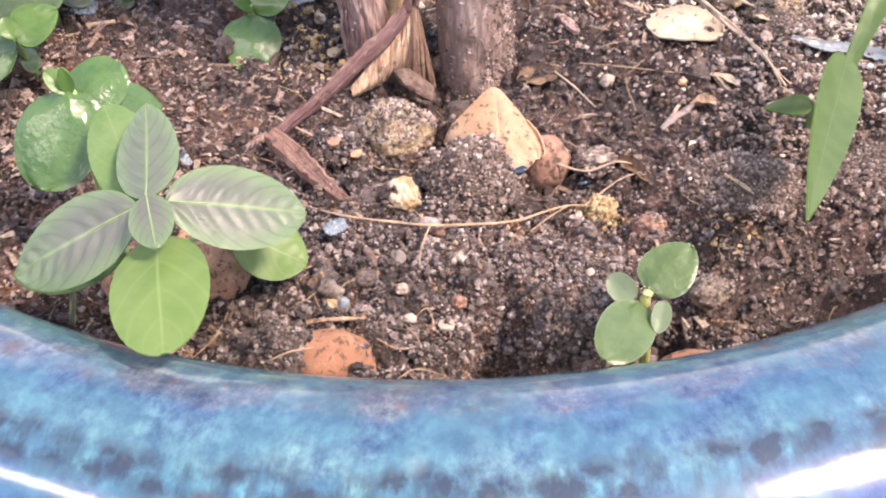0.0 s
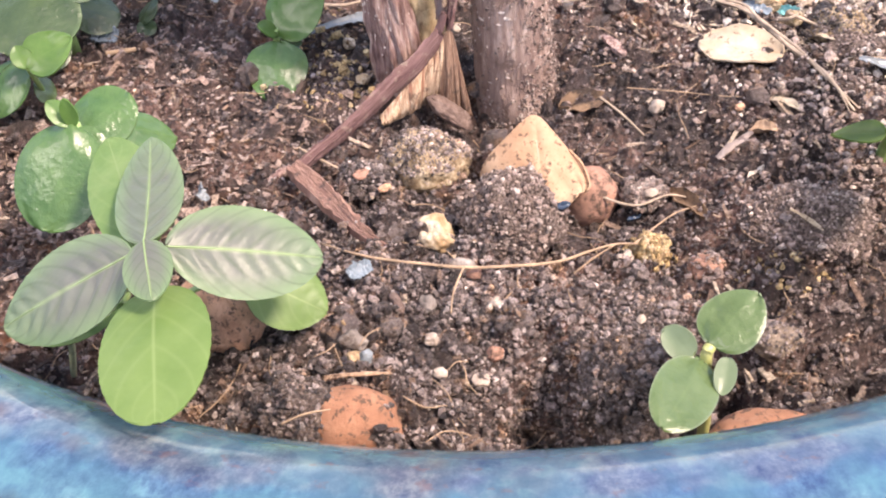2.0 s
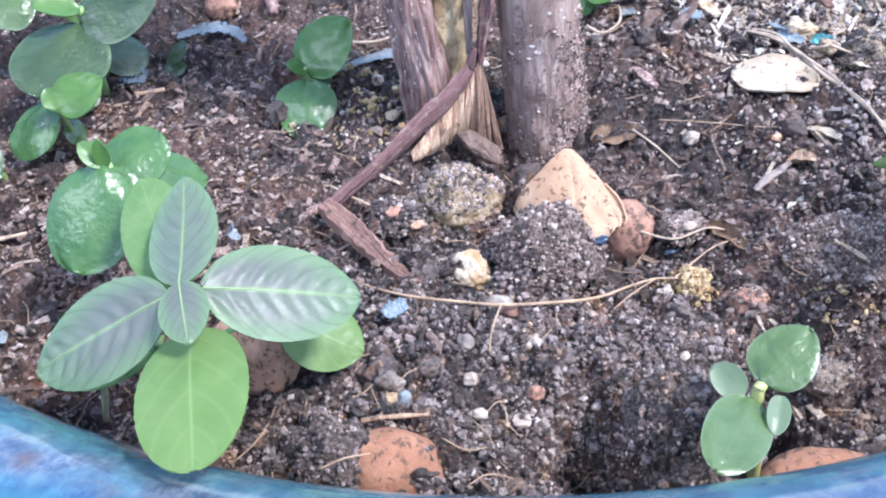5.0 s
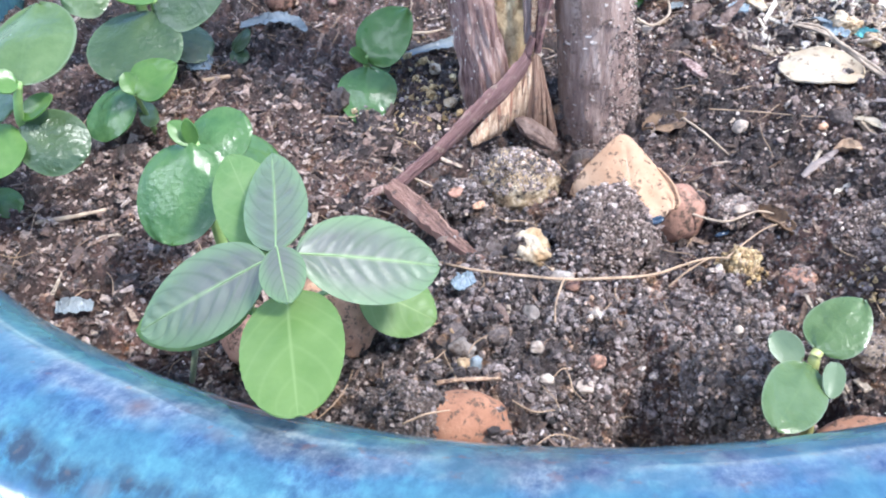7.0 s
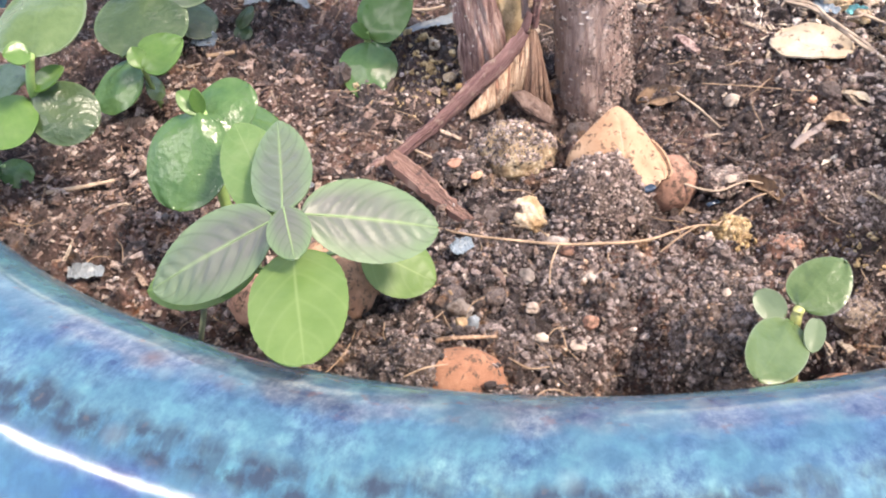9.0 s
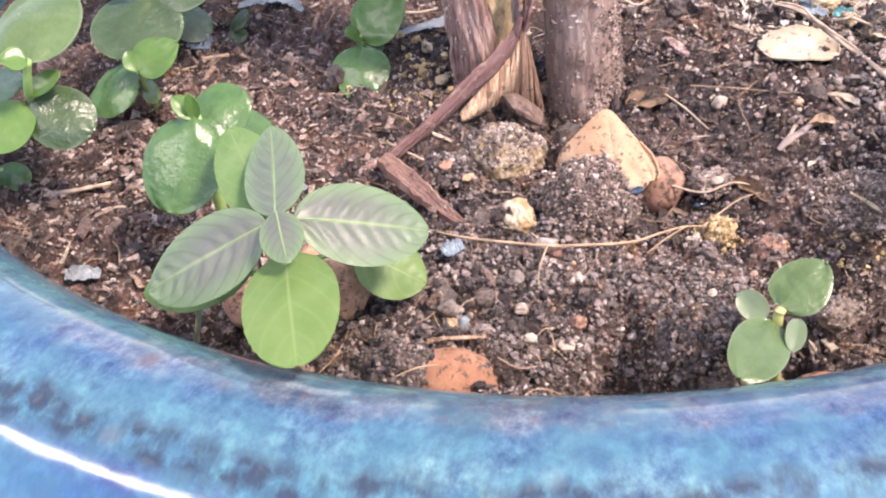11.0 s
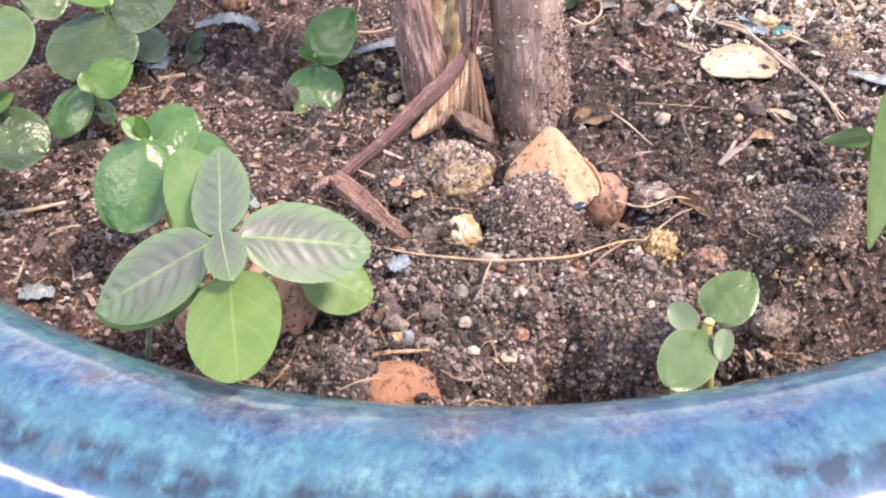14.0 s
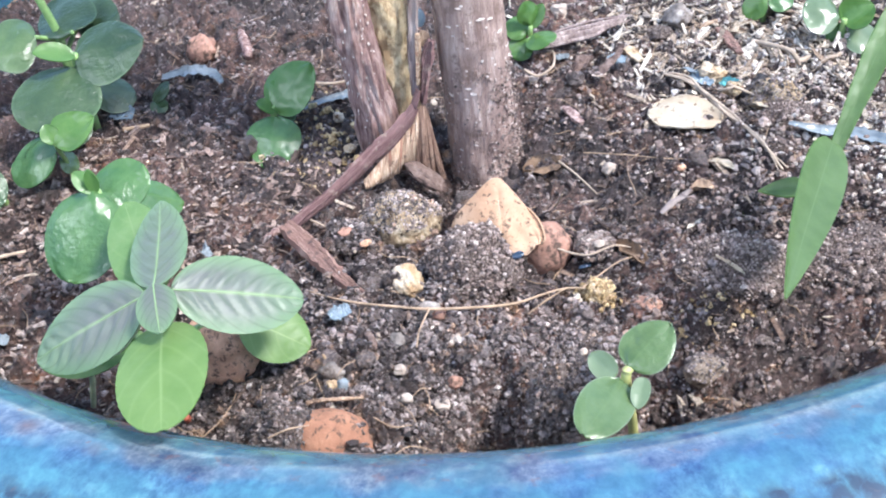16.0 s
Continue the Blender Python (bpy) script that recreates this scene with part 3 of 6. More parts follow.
TWIG = plain_material("pale_twig", (0.38, 0.29, 0.215), 0.75, 250, 0.4)
RED_TWIG = plain_material("red_stalk", (0.34, 0.09, 0.05), 0.6, 250, 0.3)
FILM = plain_material("blue_white_film", (0.20, 0.225, 0.24), 0.35, 120, 0.25, 0.5)
FILM_BLUE = plain_material("pale_blue_film", (0.20, 0.25, 0.29), 0.35, 160, 0.3, 0.5)
FILM_NAVY = plain_material("navy_film", (0.030, 0.050, 0.085), 0.25, 200, 0.4, 0.6)
FILM_TEAL = plain_material("teal_film", (0.13, 0.38, 0.38), 0.4, 160, 0.3, 0.5)
VELVET = leaf_material("purple_green_leaf", (0.128, 0.205, 0.098), (0.168, 0.248, 0.128), (0.25, 0.34, 0.15), 0.42, 0.4, purple=(0.120, 0.127, 0.112), ribs=8, light=0.18)
LIME = leaf_material("light_green_leaf", (0.126, 0.214, 0.058), (0.166, 0.256, 0.080), (0.215, 0.30, 0.112), 0.42, 0.4, ribs=6, light=0.30, veiny=0.30)
PALE = leaf_material("pale_green_leaf", (0.144, 0.261, 0.081), (0.216, 0.324, 0.126), (0.250, 0.352, 0.150), 0.5, 0.35, ribs=6, light=0.40, veiny=0.25)
SHINY = leaf_material("shiny_green_leaf", (0.056, 0.130, 0.038), (0.092, 0.176, 0.058), (0.106, 0.192, 0.068), 0.21, 0.62, ribs=3, light=0.22, patch=180, pebble=0.0007, veiny=0.12)
DEEP = leaf_material("deep_green_leaf", (0.036, 0.066, 0.027), (0.060, 0.096, 0.041), (0.066, 0.104, 0.046), 0.30, 0.6, ribs=3, light=0.16, patch=180, edge=(0.10, 0.15, 0.07), pebble=0.0008, veiny=0.10)
FRESH = leaf_material("fresh_green_leaf", (0.076, 0.166, 0.038), (0.120, 0.218, 0.060), (0.132, 0.226, 0.068), 0.3, 0.5, ribs=3, light=0.28, patch=180, pebble=0.0003, veiny=0.2)
SAGE = leaf_material("sage_green_leaf", (0.084, 0.138, 0.048), (0.118, 0.176, 0.070), (0.121, 0.183, 0.068), 0.24, 0.6, ribs=3, light=0.2, patch=180, edge=(0.17, 0.22, 0.13), pebble=0.0007, veiny=0.10)
WAXY = leaf_material("waxy_pale_leaf", (0.130, 0.185, 0.098), (0.165, 0.222, 0.125), (0.17, 0.23, 0.13), 0.22, 0.6, ribs=3, light=0.25, patch=180, edge=(0.24, 0.29, 0.20), pebble=0.0002, veiny=0.1)
GRASS = leaf_material("grass_blade", (0.155, 0.245, 0.098), (0.200, 0.298, 0.132), (0.212, 0.308, 0.145), 0.4, 0.45, ribs=1, light=0.6, veiny=0.2)
STALK = plain_material("green_stalk", (0.24, 0.36, 0.12), 0.4, 200, 0.25, 0.5)
STALK_YELLOW = plain_material("yellow_green_stalk", (0.42, 0.43, 0.16), 0.4, 200, 0.25, 0.5)
RIB = plain_material("leaf_rib", (0.20, 0.285, 0.13), 0.45, 200, 0.2, 0.4)
STALK_PALE = plain_material("pale_stalk", (0.480, 0.506, 0.288), 0.45, 200, 0.25, 0.5)
PAVING = plain_material("terrace_concrete", (0.16, 0.152, 0.14), 0.85, 14, 0.25)

# ---- setting ----
g = 6
v, f = [(-g, -g, -0.32), (g, -g, -0.32), (g, g, -0.32), (-g, g, -0.32), (-g, -g, -0.42), (g, -g, -0.42), (g, g, -0.42), (-g, g, -0.42)], [(0, 1, 2, 3), (7, 6, 5, 4), (0, 4, 5, 1), (1, 5, 6, 2), (2, 6, 7, 3), (3, 7, 4, 0)]
tagged(mesh_object("ground", v, f, PAVING, False), "plain grey concrete terrace under the pot", "ground", kind="structure")


def lathe(name, profile, mat, parent, label="", start=0.0):
    n = 240
    verts, uv, faces = [], [], []
    run = [0.0]
    for a, b in zip(profile, profile[1:]):
        run.append(run[-1] + math.hypot(b[0] - a[0], b[1] - a[1]))
    run = [q - start for q in run]
    for k in range(n + 1):
        a = 2 * math.pi * k / n - math.pi / 2 + math.pi
        for (r, z), s in zip(profile, run):
            wob = 1 + 0.0016 * math.sin(3 * a + 1) + 0.0010 * math.sin(7 * a)
            verts.append((POT.x + r * wob * math.cos(a), POT.y + r * wob * math.sin(a), z + 0.0006 * math.sin(5 * a + 2)))
            uv.append((0.2 * 2 * math.pi * k / n, s))
    m = len(profile)
    for k in range(n):
        for j in range(m - 1):
            a = k * m + j
            faces.append((a, a + 1, a + m + 1, a + m))
    ob = under(mesh_object(name, verts, faces, mat, True, uv), parent)
    return tagged(ob, label)


pot = root("plant_pot", (POT.x, POT.y, -0.32), "round ceramic pot glazed in mottled blue and teal", "plant pot")
RHO, R0, Z0 = 0.021, 0.2000, 0.0245
roll = [(0.183, -0.05), (0.1815, 0.0), (0.1800, 0.018)]
for k in range(0, 27):
    a = math.radians(172 - k * 9.2)
    roll.append((R0 + RHO * math.cos(a) * (1.0 if math.cos(a) < 0 else 1.12), Z0 + RHO * math.sin(a)))
lathe("rim", roll, GLAZE, pot, "thick rolled rim with teal and cobalt glaze", 0.084)
end = roll[-1]
lathe("wall", [(end[0], end[1]), (0.2045, -0.004), (0.2035, -0.02), (0.206, -0.06), (0.205, -0.12), (0.195, -0.20), (0.17, -0.29), (0.16, -0.32), (0.0, -0.32)], GLAZE, pot, "", -0.062)

# soil: one uneven sheet
step = 0.0009
nx = int(2 * R_SOIL / step)
index, verts, faces = {}, [], []
for i in range(nx + 1):
    for j in range(nx + 1):
        x, y = -R_SOIL + i * step, -R_SOIL + j * step
        if x * x + y * y < R_SOIL ** 2:
            index[i, j] = len(verts)
            X, Y = x + POT.x, y + POT.y
            verts.append((X, Y, soil_height(X, Y) + 0.0007 * vnoise((X, Y, 0), 1250, 2.2)))
for (i, j), a in index.items():
    q = [index.get(k) for k in ((i, j), (i + 1, j), (i + 1, j + 1), (i, j + 1))]
    if None not in q:
        faces.append(q)
tagged(mesh_object("soil", verts, faces, SOIL), "dark brown crumbly potting soil, damp in places", "soil", kind="structure")


def scatter(name, count, size, mat, label, level=1, seed=1, flat=(0.6, 1.0), sink=0.25, longer=None, area=None, smooth=True):
    """Many small pieces strewn on the soil, in one mesh."""
    rng = np.random.default_rng(seed)
    bm = bmesh.new()
    if longer:
        bmesh.ops.create_cube(bm, size=1.6)
    elif level == 0:
        rings = [bm.verts.new(p) for p in ((1, 0, 0), (0, 1, 0), (-1, 0, 0), (0, -1, 0), (0, 0, 1), (0, 0, -1))]
        for k in range(4):
            bm.faces.new((rings[k], rings[(k + 1) % 4], rings[4]))
            bm.faces.new((rings[(k + 1) % 4], rings[k], rings[5]))
    else:
        bmesh.ops.create_icosphere(bm, subdivisions=level, radius=1)
    bm.verts.index_update()
    tv = np.array([v.co[:] for v in bm.verts])
    tf = np.array([[v.index for v in fa.verts] for fa in bm.faces])
    bm.free()
    allv, allf, n = [], [], 0
    while n < count:
        if area:
            x, y = area[0] + area[2] * rng.normal(), area[1] + area[3] * rng.normal()
        else:
            x, y = rng.uniform(-0.165, 0.175), -0.078 + 0.285 * rng.uniform() ** 1.45
        if (x - POT.x) ** 2 + (y - POT.y) ** 2 > (R_SOIL - 0.003) ** 2:
            continue
        r = size * np.clip(np.exp(rng.normal(0, 0.52)), 0.45, 3.2)
        sc = r * np.array([1, rng.uniform(0.65, 1), rng.uniform(*flat)])
        if longer:
            sc = r * np.array([rng.uniform(*longer), rng.uniform(0.5, 1.1), rng.uniform(0.25, 0.5)])
        p = tv * (1 + rng.normal(0, 0.26, (len(tv), 1))) * sc
        e = Euler((rng.normal(0, 0.35), rng.normal(0, 0.35), rng.uniform(0, 6.28)))
        p = p @ np.array(e.to_matrix()).T
        z = soil_height(x, y) + sc[2] * (1 - 2 * sink)
        allv.append(p + (x, y, z))
        allf.append(tf + n * len(tv))
        n += 1
    ob = mesh_object(name, np.concatenate(allv).tolist(), np.concatenate(allf).tolist(), mat, smooth)
    return tagged(ob, label, name.replace("_", " "), kind="stuff")


scatter("soil_crumbs", 20000, 0.00034, CRUMB, "fine dark brown and grey crumbs of potting soil", seed=2, flat=(0.5, 1.0), smooth=False)
scatter("soil_grains", 62000, 0.00030, CRUMB, "sharp fine grains of dark potting soil", level=0, seed=23, flat=(0.6, 1.0), sink=0.2, smooth=False)
scatter("soil_lumps", 3200, 0.00052, LUMP, "small uneven lumps of brown soil", level=2, seed=3, sink=0.40, smooth=False)
scatter("mound_crumbs", 9000, 0.00036, CRUMB, "loose soil crumbs heaped by the rim", seed=13, area=(0.0, -0.032, 0.036, 0.022), smooth=False)
scatter("mound_grains", 26000, 0.00030, CRUMB, "sharp fine grains of soil heaped by the rim", level=0, seed=24, sink=0.15, area=(0.0, -0.032, 0.036, 0.022), smooth=False)
scatter("mound_lumps", 650, 0.00060, LUMP, "crumbly soil lumps heaped by the rim", level=2, seed=14, sink=0.38, area=(0.002, -0.030, 0.034, 0.020), smooth=False)
scatter("soil_aggregates", 420, 0.00125, LUMP, "knobbly damp aggregates of dark soil", level=2, seed=31, flat=(0.7, 1.0), sink=0.42, smooth=False)
scatter("grit", 1200, 0.00022, GRIT, "pale grains of grit on the soil", seed=4, sink=0.1)
scatter("wood_fibres", 6500, 0.00027, CHIP, "brown slivers of wood and bark on the soil", seed=5, longer=(2.0, 6.5), sink=0.0, smooth=False)
scatter("bark_mulch", 9000, 0.00034, MULCH, "reddish brown flakes of bark mulch", seed=6, longer=(0.9, 2.6), sink=0.0, area=(-0.085, 0.03, 0.03, 0.035), smooth=False)
# Pale litter far back; its density and tone also stand in for sunlight there.
scatter("straw_litter", 4200, 0.00038, PALE_CHIP, "pale dry bits of straw and husk on the soil", seed=7, longer=(1.5, 7.0), sink=0.0, area=(0.112, 0.112, 0.030, 0.028), smooth=False)
scatter("dry_grit", 4600, 0.00040, GRIT, "pale dry crumbs among the far litter", seed=8, area=(0.112, 0.105, 0.030, 0.030), sink=0.1, smooth=False)
scatter("dry_crumbs", 2300, 0.00052, CRUST, "pale dry crumbs of soil near the grass", seed=9, area=(0.104, 0.046, 0.020, 0.022), smooth=False)

scatter("dry_crumbs", 500, 0.00046, CRUST, "dry crumbs and grit behind the stem", seed=10, area=(0.046, 0.072, 0.010, 0.020), smooth=False)

scatter("pale_crumbs", 3600, 0.00036, CRUST, "fine grey crumbs by the grass blade", seed=20, area=(0.092, 0.002, 0.018, 0.014), smooth=False)
scatter("ochre_crumbs", 260, 0.00048, OCHRE_GRAIN, "ochre crumbs in the soil beside the peeling stem", seed=21, area=(-0.026, 0.070, 0.007, 0.012), smooth=False)
scatter("ochre_crumbs", 160, 0.00042, OCHRE_GRAIN, "ochre crumbs round the crumbling yellow pebble", seed=25, area=(0.0392, -0.0085, 0.0022, 0.0022), smooth=False)
scatter("ochre_crumbs", 120, 0.00040, OCHRE_GRAIN, "ochre crumbs on the dark soil near the rim", seed=22, area=(0.062, -0.018, 0.006, 0.003), smooth=False)
# More pale pieces, added to brighten this sunlit side through their colour.
scatter("dry_grit", 2600, 0.00042, GRIT, "pale dry crumbs round the grass and the plastic strip", seed=18, area=(0.122, 0.048, 0.014, 0.026), sink=0.1, smooth=False)
scatter("straw_litter", 1500, 0.00036, PALE_CHIP, "pale straw round the glossy seedling", seed=19, longer=(1.5, 6.0), sink=0.0, area=(0.134, 0.070, 0.014, 0.026), smooth=False)

# ---- the shrub in the middle ----
def bark_tube(points, radii, sides, steps, ridge, turns, along, rough=0.05, seed=0.0):
    """A stem whose bark runs in lengthwise ridges with creases between them."""
    verts, faces = tube(points, radii, sides, rough, steps, seed)
    out = []
    for i in range(0, len(verts), sides):
        ring = verts[i:i + sides]
        mid = sum(ring, Vector()) / sides
        for k, p in enumerate(ring):
            a = 2 * math.pi * k / sides
            c = (math.cos(a) * turns, math.sin(a) * turns, mid.z * along)
            d = abs(vnoise(c, 1.0, seed)) + 0.55 * abs(vnoise((c[0] * 2.3, c[1] * 2.3, c[2] * 2.0), 1.0, seed + 3)) - 0.3
            out.append(mid + (p - mid) * (1 + ridge * d))
    return out, faces


shrub = root("shrub", (0.0193, 0.0585, -0.02), "woody shrub with a smooth grey-brown stem and a split, peeling one", "shrub")
v, f = bark_tube([(0.0206, 0.0590, -0.030), (0.0198, 0.0590, 0.000), (0.0190, 0.0592, 0.016), (0.0181, 0.0595, 0.034), (0.0170, 0.0600, 0.054), (0.0155, 0.061, 0.09), (0.013, 0.064, 0.16), (0.012, 0.068, 0.26), (0.016, 0.075, 0.38)],
                 [0.0116, 0.0102, 0.0096, 0.0093, 0.0091, 0.0088, 0.0080, 0.0072, 0.0062], 96, 22, 0.045, 4.5, 55, 0.05, 2.0)
stem = under(mesh_object("stem", v, f, BARK), shrub)
tagged(stem, "upright smooth grey-brown stem with pale flecks")
# pale corky flecks round the stem
rng = random.Random(11)
fv, ff = [], []
for k in range(150):
    z = rng.uniform(0.002, 0.12)
    a = rng.uniform(math.pi, 2 * math.pi)
    cx, cy, r = 0.0199 - 0.049 * z, 0.0589 + 0.02 * z, 0.0099 - 0.010 * z
    w, h = rng.uniform(0.0003, 0.0012), rng.uniform(0.0002, 0.0005)
    n0 = len(fv)
    for s in range(8):
        b = 2 * math.pi * s / 8
        q = rng.uniform(0.7, 1.2)
        aa, zz = a + q * w * math.cos(b) / r, z + q * h * math.sin(b)
        fv.append((cx + (r - 0.0001) * math.cos(aa), cy + (r - 0.0001) * math.sin(aa), zz))
    fv.append((cx + (r + 0.0001) * math.cos(a), cy + (r + 0.0001) * math.sin(a), z))
    for s in range(8):
        ff.append((n0 + s, n0 + (s + 1) % 8, n0 + 8))
flecks = under(mesh_object("bark_speckle", fv, ff, LENTICEL), stem)
tagged(flecks, "pale corky flecks on the bark", kind="stuff")
# soil splashed on the foot of the stem, thickest on its outer side
sv, sf = [], []
for k in range(1500):
    z = -0.006 + 0.038 * rng.random() ** 3.0
    a = math.pi * (1.0 + rng.random()) if k % 3 == 0 else math.pi * rng.gauss(1.80, 0.14)
    r = 0.0099 - 0.012 * z + rng.uniform(0, 0.0005)
    size = rng.uniform(0.00014, 0.00046) * (1.4 if z < 0.004 else 1.0)
    v, f = ball((0.0199 - 0.049 * z + r * math.cos(a), 0.0589 + 0.02 * z + r * math.sin(a), z), [size, size * 0.8, size], 0.5, 2.0, k, 1)
    sf += [tuple(i + len(sv) for i in q) for q in f]
    sv += v
tagged(under(mesh_object("soil_splash", sv, sf, CRUST, False), stem), "grains of soil stuck to the stem", kind="stuff")
v, f = bark_tube([(-0.0075, 0.0570, -0.016), (-0.0085, 0.0565, 0.006), (-0.0098, 0.0560, 0.022), (-0.0122, 0.0560, 0.040), (-0.0138, 0.0565, 0.056), (-0.0165, 0.058, 0.10), (-0.022, 0.062, 0.17), (-0.028, 0.066, 0.24)],
                 [0.0062, 0.0056, 0.0052, 0.0050, 0.0047, 0.0046, 0.0042, 0.0036], 84, 22, 0.42, 2.6, 42, 0.10, 6.0)
left_stem = tagged(under(mesh_object("stem", v, f, BARK_ROUGH), shrub), "leaning stem with rough purple-brown bark")
# pale flecks and loose flakes on the rough bark
fv, ff = [], []
for k in range(170):
    z = rng.uniform(0.002, 0.075)
    a = rng.uniform(math.pi * 1.05, 1.95 * math.pi)
    cx, r = -0.0080 - 0.105 * z, 0.0056 - 0.010 * z
    v, f = ball((cx + r * math.cos(a), 0.0563 + r * math.sin(a), z), [rng.uniform(0.0001, 0.0003), rng.uniform(0.0001, 0.0003), rng.uniform(0.00015, 0.0007)], 0.4, 2.0, k, 1)
    ff += [tuple(i + len(fv) for i in q) for q in f]
    fv += v
tagged(under(mesh_object("bark_speckle", fv, ff, LENTICEL, False), left_stem), "pale specks and loose flakes on the rough bark", kind="stuff")
v, f = bark_tube([(-0.0015, 0.0620, -0.012), (-0.0025, 0.0620, 0.010), (-0.0035, 0.0622, 0.030), (-0.0046, 0.0630, 0.055), (-0.007, 0.065, 0.10), (-0.010, 0.068, 0.15)],
                 [0.0052, 0.0056, 0.0058, 0.0060, 0.0056, 0.0042], 64, 24, 0.30, 2.2, 130, 0.12, 9.0)
tagged(under(mesh_object("dead_stub", v, f, WOOD_BARE), shrub), "bare yellowish dead wood where the bark has split away")

# the peeled bark lying against the stems
peel = root("bark_peel", (-0.0343, 0.030, 0.002), "long torn strip of dry purple-brown bark against the stems", "bark strip")


def strip(path, widths, lat, thick=0.0012, fold=0.25, n=30, m=7, seed=0.0, ragged=0.18, crinkle=0.08):
    """A torn, folded ribbon along a path."""
    pts = [Vector(p) for p in path]
    grid = []
    for i in range(n):
        u = i / (n - 1) * (len(pts) - 1)
        k = min(int(u), len(pts) - 2)
        t = u - k
        p0, p1, p2, p3 = pts[max(k - 1, 0)], pts[k], pts[k + 1], pts[min(k + 2, len(pts) - 1)]
        c = 0.5 * (2 * p1 + (p2 - p0) * t + (2 * p0 - 5 * p1 + 4 * p2 - p3) * t * t + (3 * p1 - p0 - 3 * p2 + p3) * t ** 3)
        w = widths[k] * (1 - t) + widths[k + 1] * t
        d = (pts[k + 1] - pts[k]).normalized()
        s = Vector(lat)
        s = (s - d * s.dot(d)).normalized()
        up = s.cross(d)
        row = []
        for j in range(m):
            q = 2 * j / (m - 1) - 1
            e = q * w / 2 * (1 + ragged * vnoise((u, q, seed), 3.0, seed))
            row.append(c + s * e + up * (fold * w * (1 - q * q) + crinkle * w * vnoise((u * 3, q * 2, seed), 2.0, seed)))
        grid.append(row)
    return sheet(grid, thick)


def spline(pts, u):
    """A point of the smooth line through pts, u from 0 to 1."""
    pts = [Vector(p) for p in pts]
    q = min(u * (len(pts) - 1), len(pts) - 1.0001)
    k = int(q)
    t = q - k
    p0, p1, p2, p3 = pts[max(k - 1, 0)], pts[k], pts[k + 1], pts[min(k + 2, len(pts) - 1)]
    return 0.5 * (2 * p1 + (p2 - p0) * t + (2 * p0 - 5 * p1 + 4 * p2 - p3) * t * t + (3 * p1 - p0 - 3 * p2 + p3) * t ** 3)


v, f, uv = strip([(0.0026, 0.0515, 0.0275), (0.0008, 0.0505, 0.0231), (-0.0023, 0.0485, 0.0203), (-0.0065, 0.0455, 0.0174), (-0.0113, 0.0422, 0.0157), (-0.0153, 0.0390, 0.0139), (-0.0200, 0.0348, 0.0120), (-0.0246, 0.0302, 0.0111), (-0.0288, 0.0252, 0.0113), (-0.0339, 0.0195, 0.0108)],
                 [0.0014, 0.0026, 0.0040, 0.0046, 0.0046, 0.0044, 0.0040, 0.0036, 0.0034, 0.0034], (0.3, 0.35, 0.88), fold=0.24, n=90, m=11, seed=2.0, ragged=0.12, crinkle=0.06)
tagged(under(mesh_object("ridge", v, f, PEEL_DARK, True, uv), peel), "dark purple-brown outer bark")
v, f, uv = strip([(-0.0341, 0.0195, 0.0120), (-0.0290, 0.0125, 0.0116), (-0.0238, 0.0035, 0.0123), (-0.0196, -0.0045, 0.0136), (-0.0144, -0.0110, 0.0136)], [0.0036, 0.0048, 0.0040, 0.0030, 0.0014], (0.72, 0.45, 0.20), thick=0.0020, fold=0.10, n=60, m=13, seed=5.0, ragged=0.16, crinkle=0.04)
tagged(under(mesh_object("tail", v, f, PEEL_BROWN, True, uv), peel), "flaking reddish brown end of the strip")
# pale lining of the peel: a fan of fibres below the ridge
over = [(-0.0145, 0.0420, 0.0069), (-0.0070, 0.0458, 0.0130), (-0.0010, 0.0490, 0.0180), (0.0023, 0.0505, 0.0229), (0.0035, 0.0508, 0.0229), (0.0043, 0.0508, 0.0198)]
below = [(-0.0144, 0.0405, 0.0055), (-0.0078, 0.0430, 0.0061), (-0.0032, 0.0455, 0.0079), (0.0001, 0.0458, 0.0068), (0.0043, 0.0465, 0.0035), (0.0073, 0.0475, 0.0012)]
grid = []
for i in range(72):
    u = i / 71
    a, b = spline(over, u), spline(below, u)
    tear = 0.10 * vnoise((u * 14, 0.3, 1), 2.0, 3)
    row = []
    for j in range(14):
        w = j / 13
        p = a.lerp(b, w * (1 + tear))
        p += Vector((0.0, -0.0020, 0.0005)) * math.sin(math.pi * w) + Vector((0, -0.0011, 0.0003)) * vnoise((u * 16, w * 0.8, 1), 1.5, 3) * min(1, 4 * w)
        row.append(p)
    grid.append(row)
v, f, uv = sheet(grid[:42], 0.0007)
tagged(under(mesh_object("lining", v, f, LINING, True, uv), peel), "pale tan fibrous inner side")
v, f, uv = sheet(grid[41:], 0.0007)
tagged(under(mesh_object("lining", v, f, LINING_BROWN, True, uv), peel), "browner part of the inner side, with shade in its colour")
v, f, uv = strip([(0.0068, 0.0525, 0.0411), (0.0056, 0.0525, 0.0367), (0.0044, 0.0520, 0.0304), (0.0031, 0.0510, 0.0234)], [0.0014, 0.0028, 0.0018, 0.0012], (0.95, -0.2, 0.2), fold=0.15, n=30, m=7, seed=8.0, ragged=0.35, crinkle=0.12)
tagged(under(mesh_object("upper_sliver", v, f, PEEL_DARK, True, uv), peel), "dark pointed sliver rising beside the stem")
splinter = root("bark_splinter", (0.0018, 0.0535, 0.025), "grey-brown splinter of bark standing between the stems", "bark splinter")
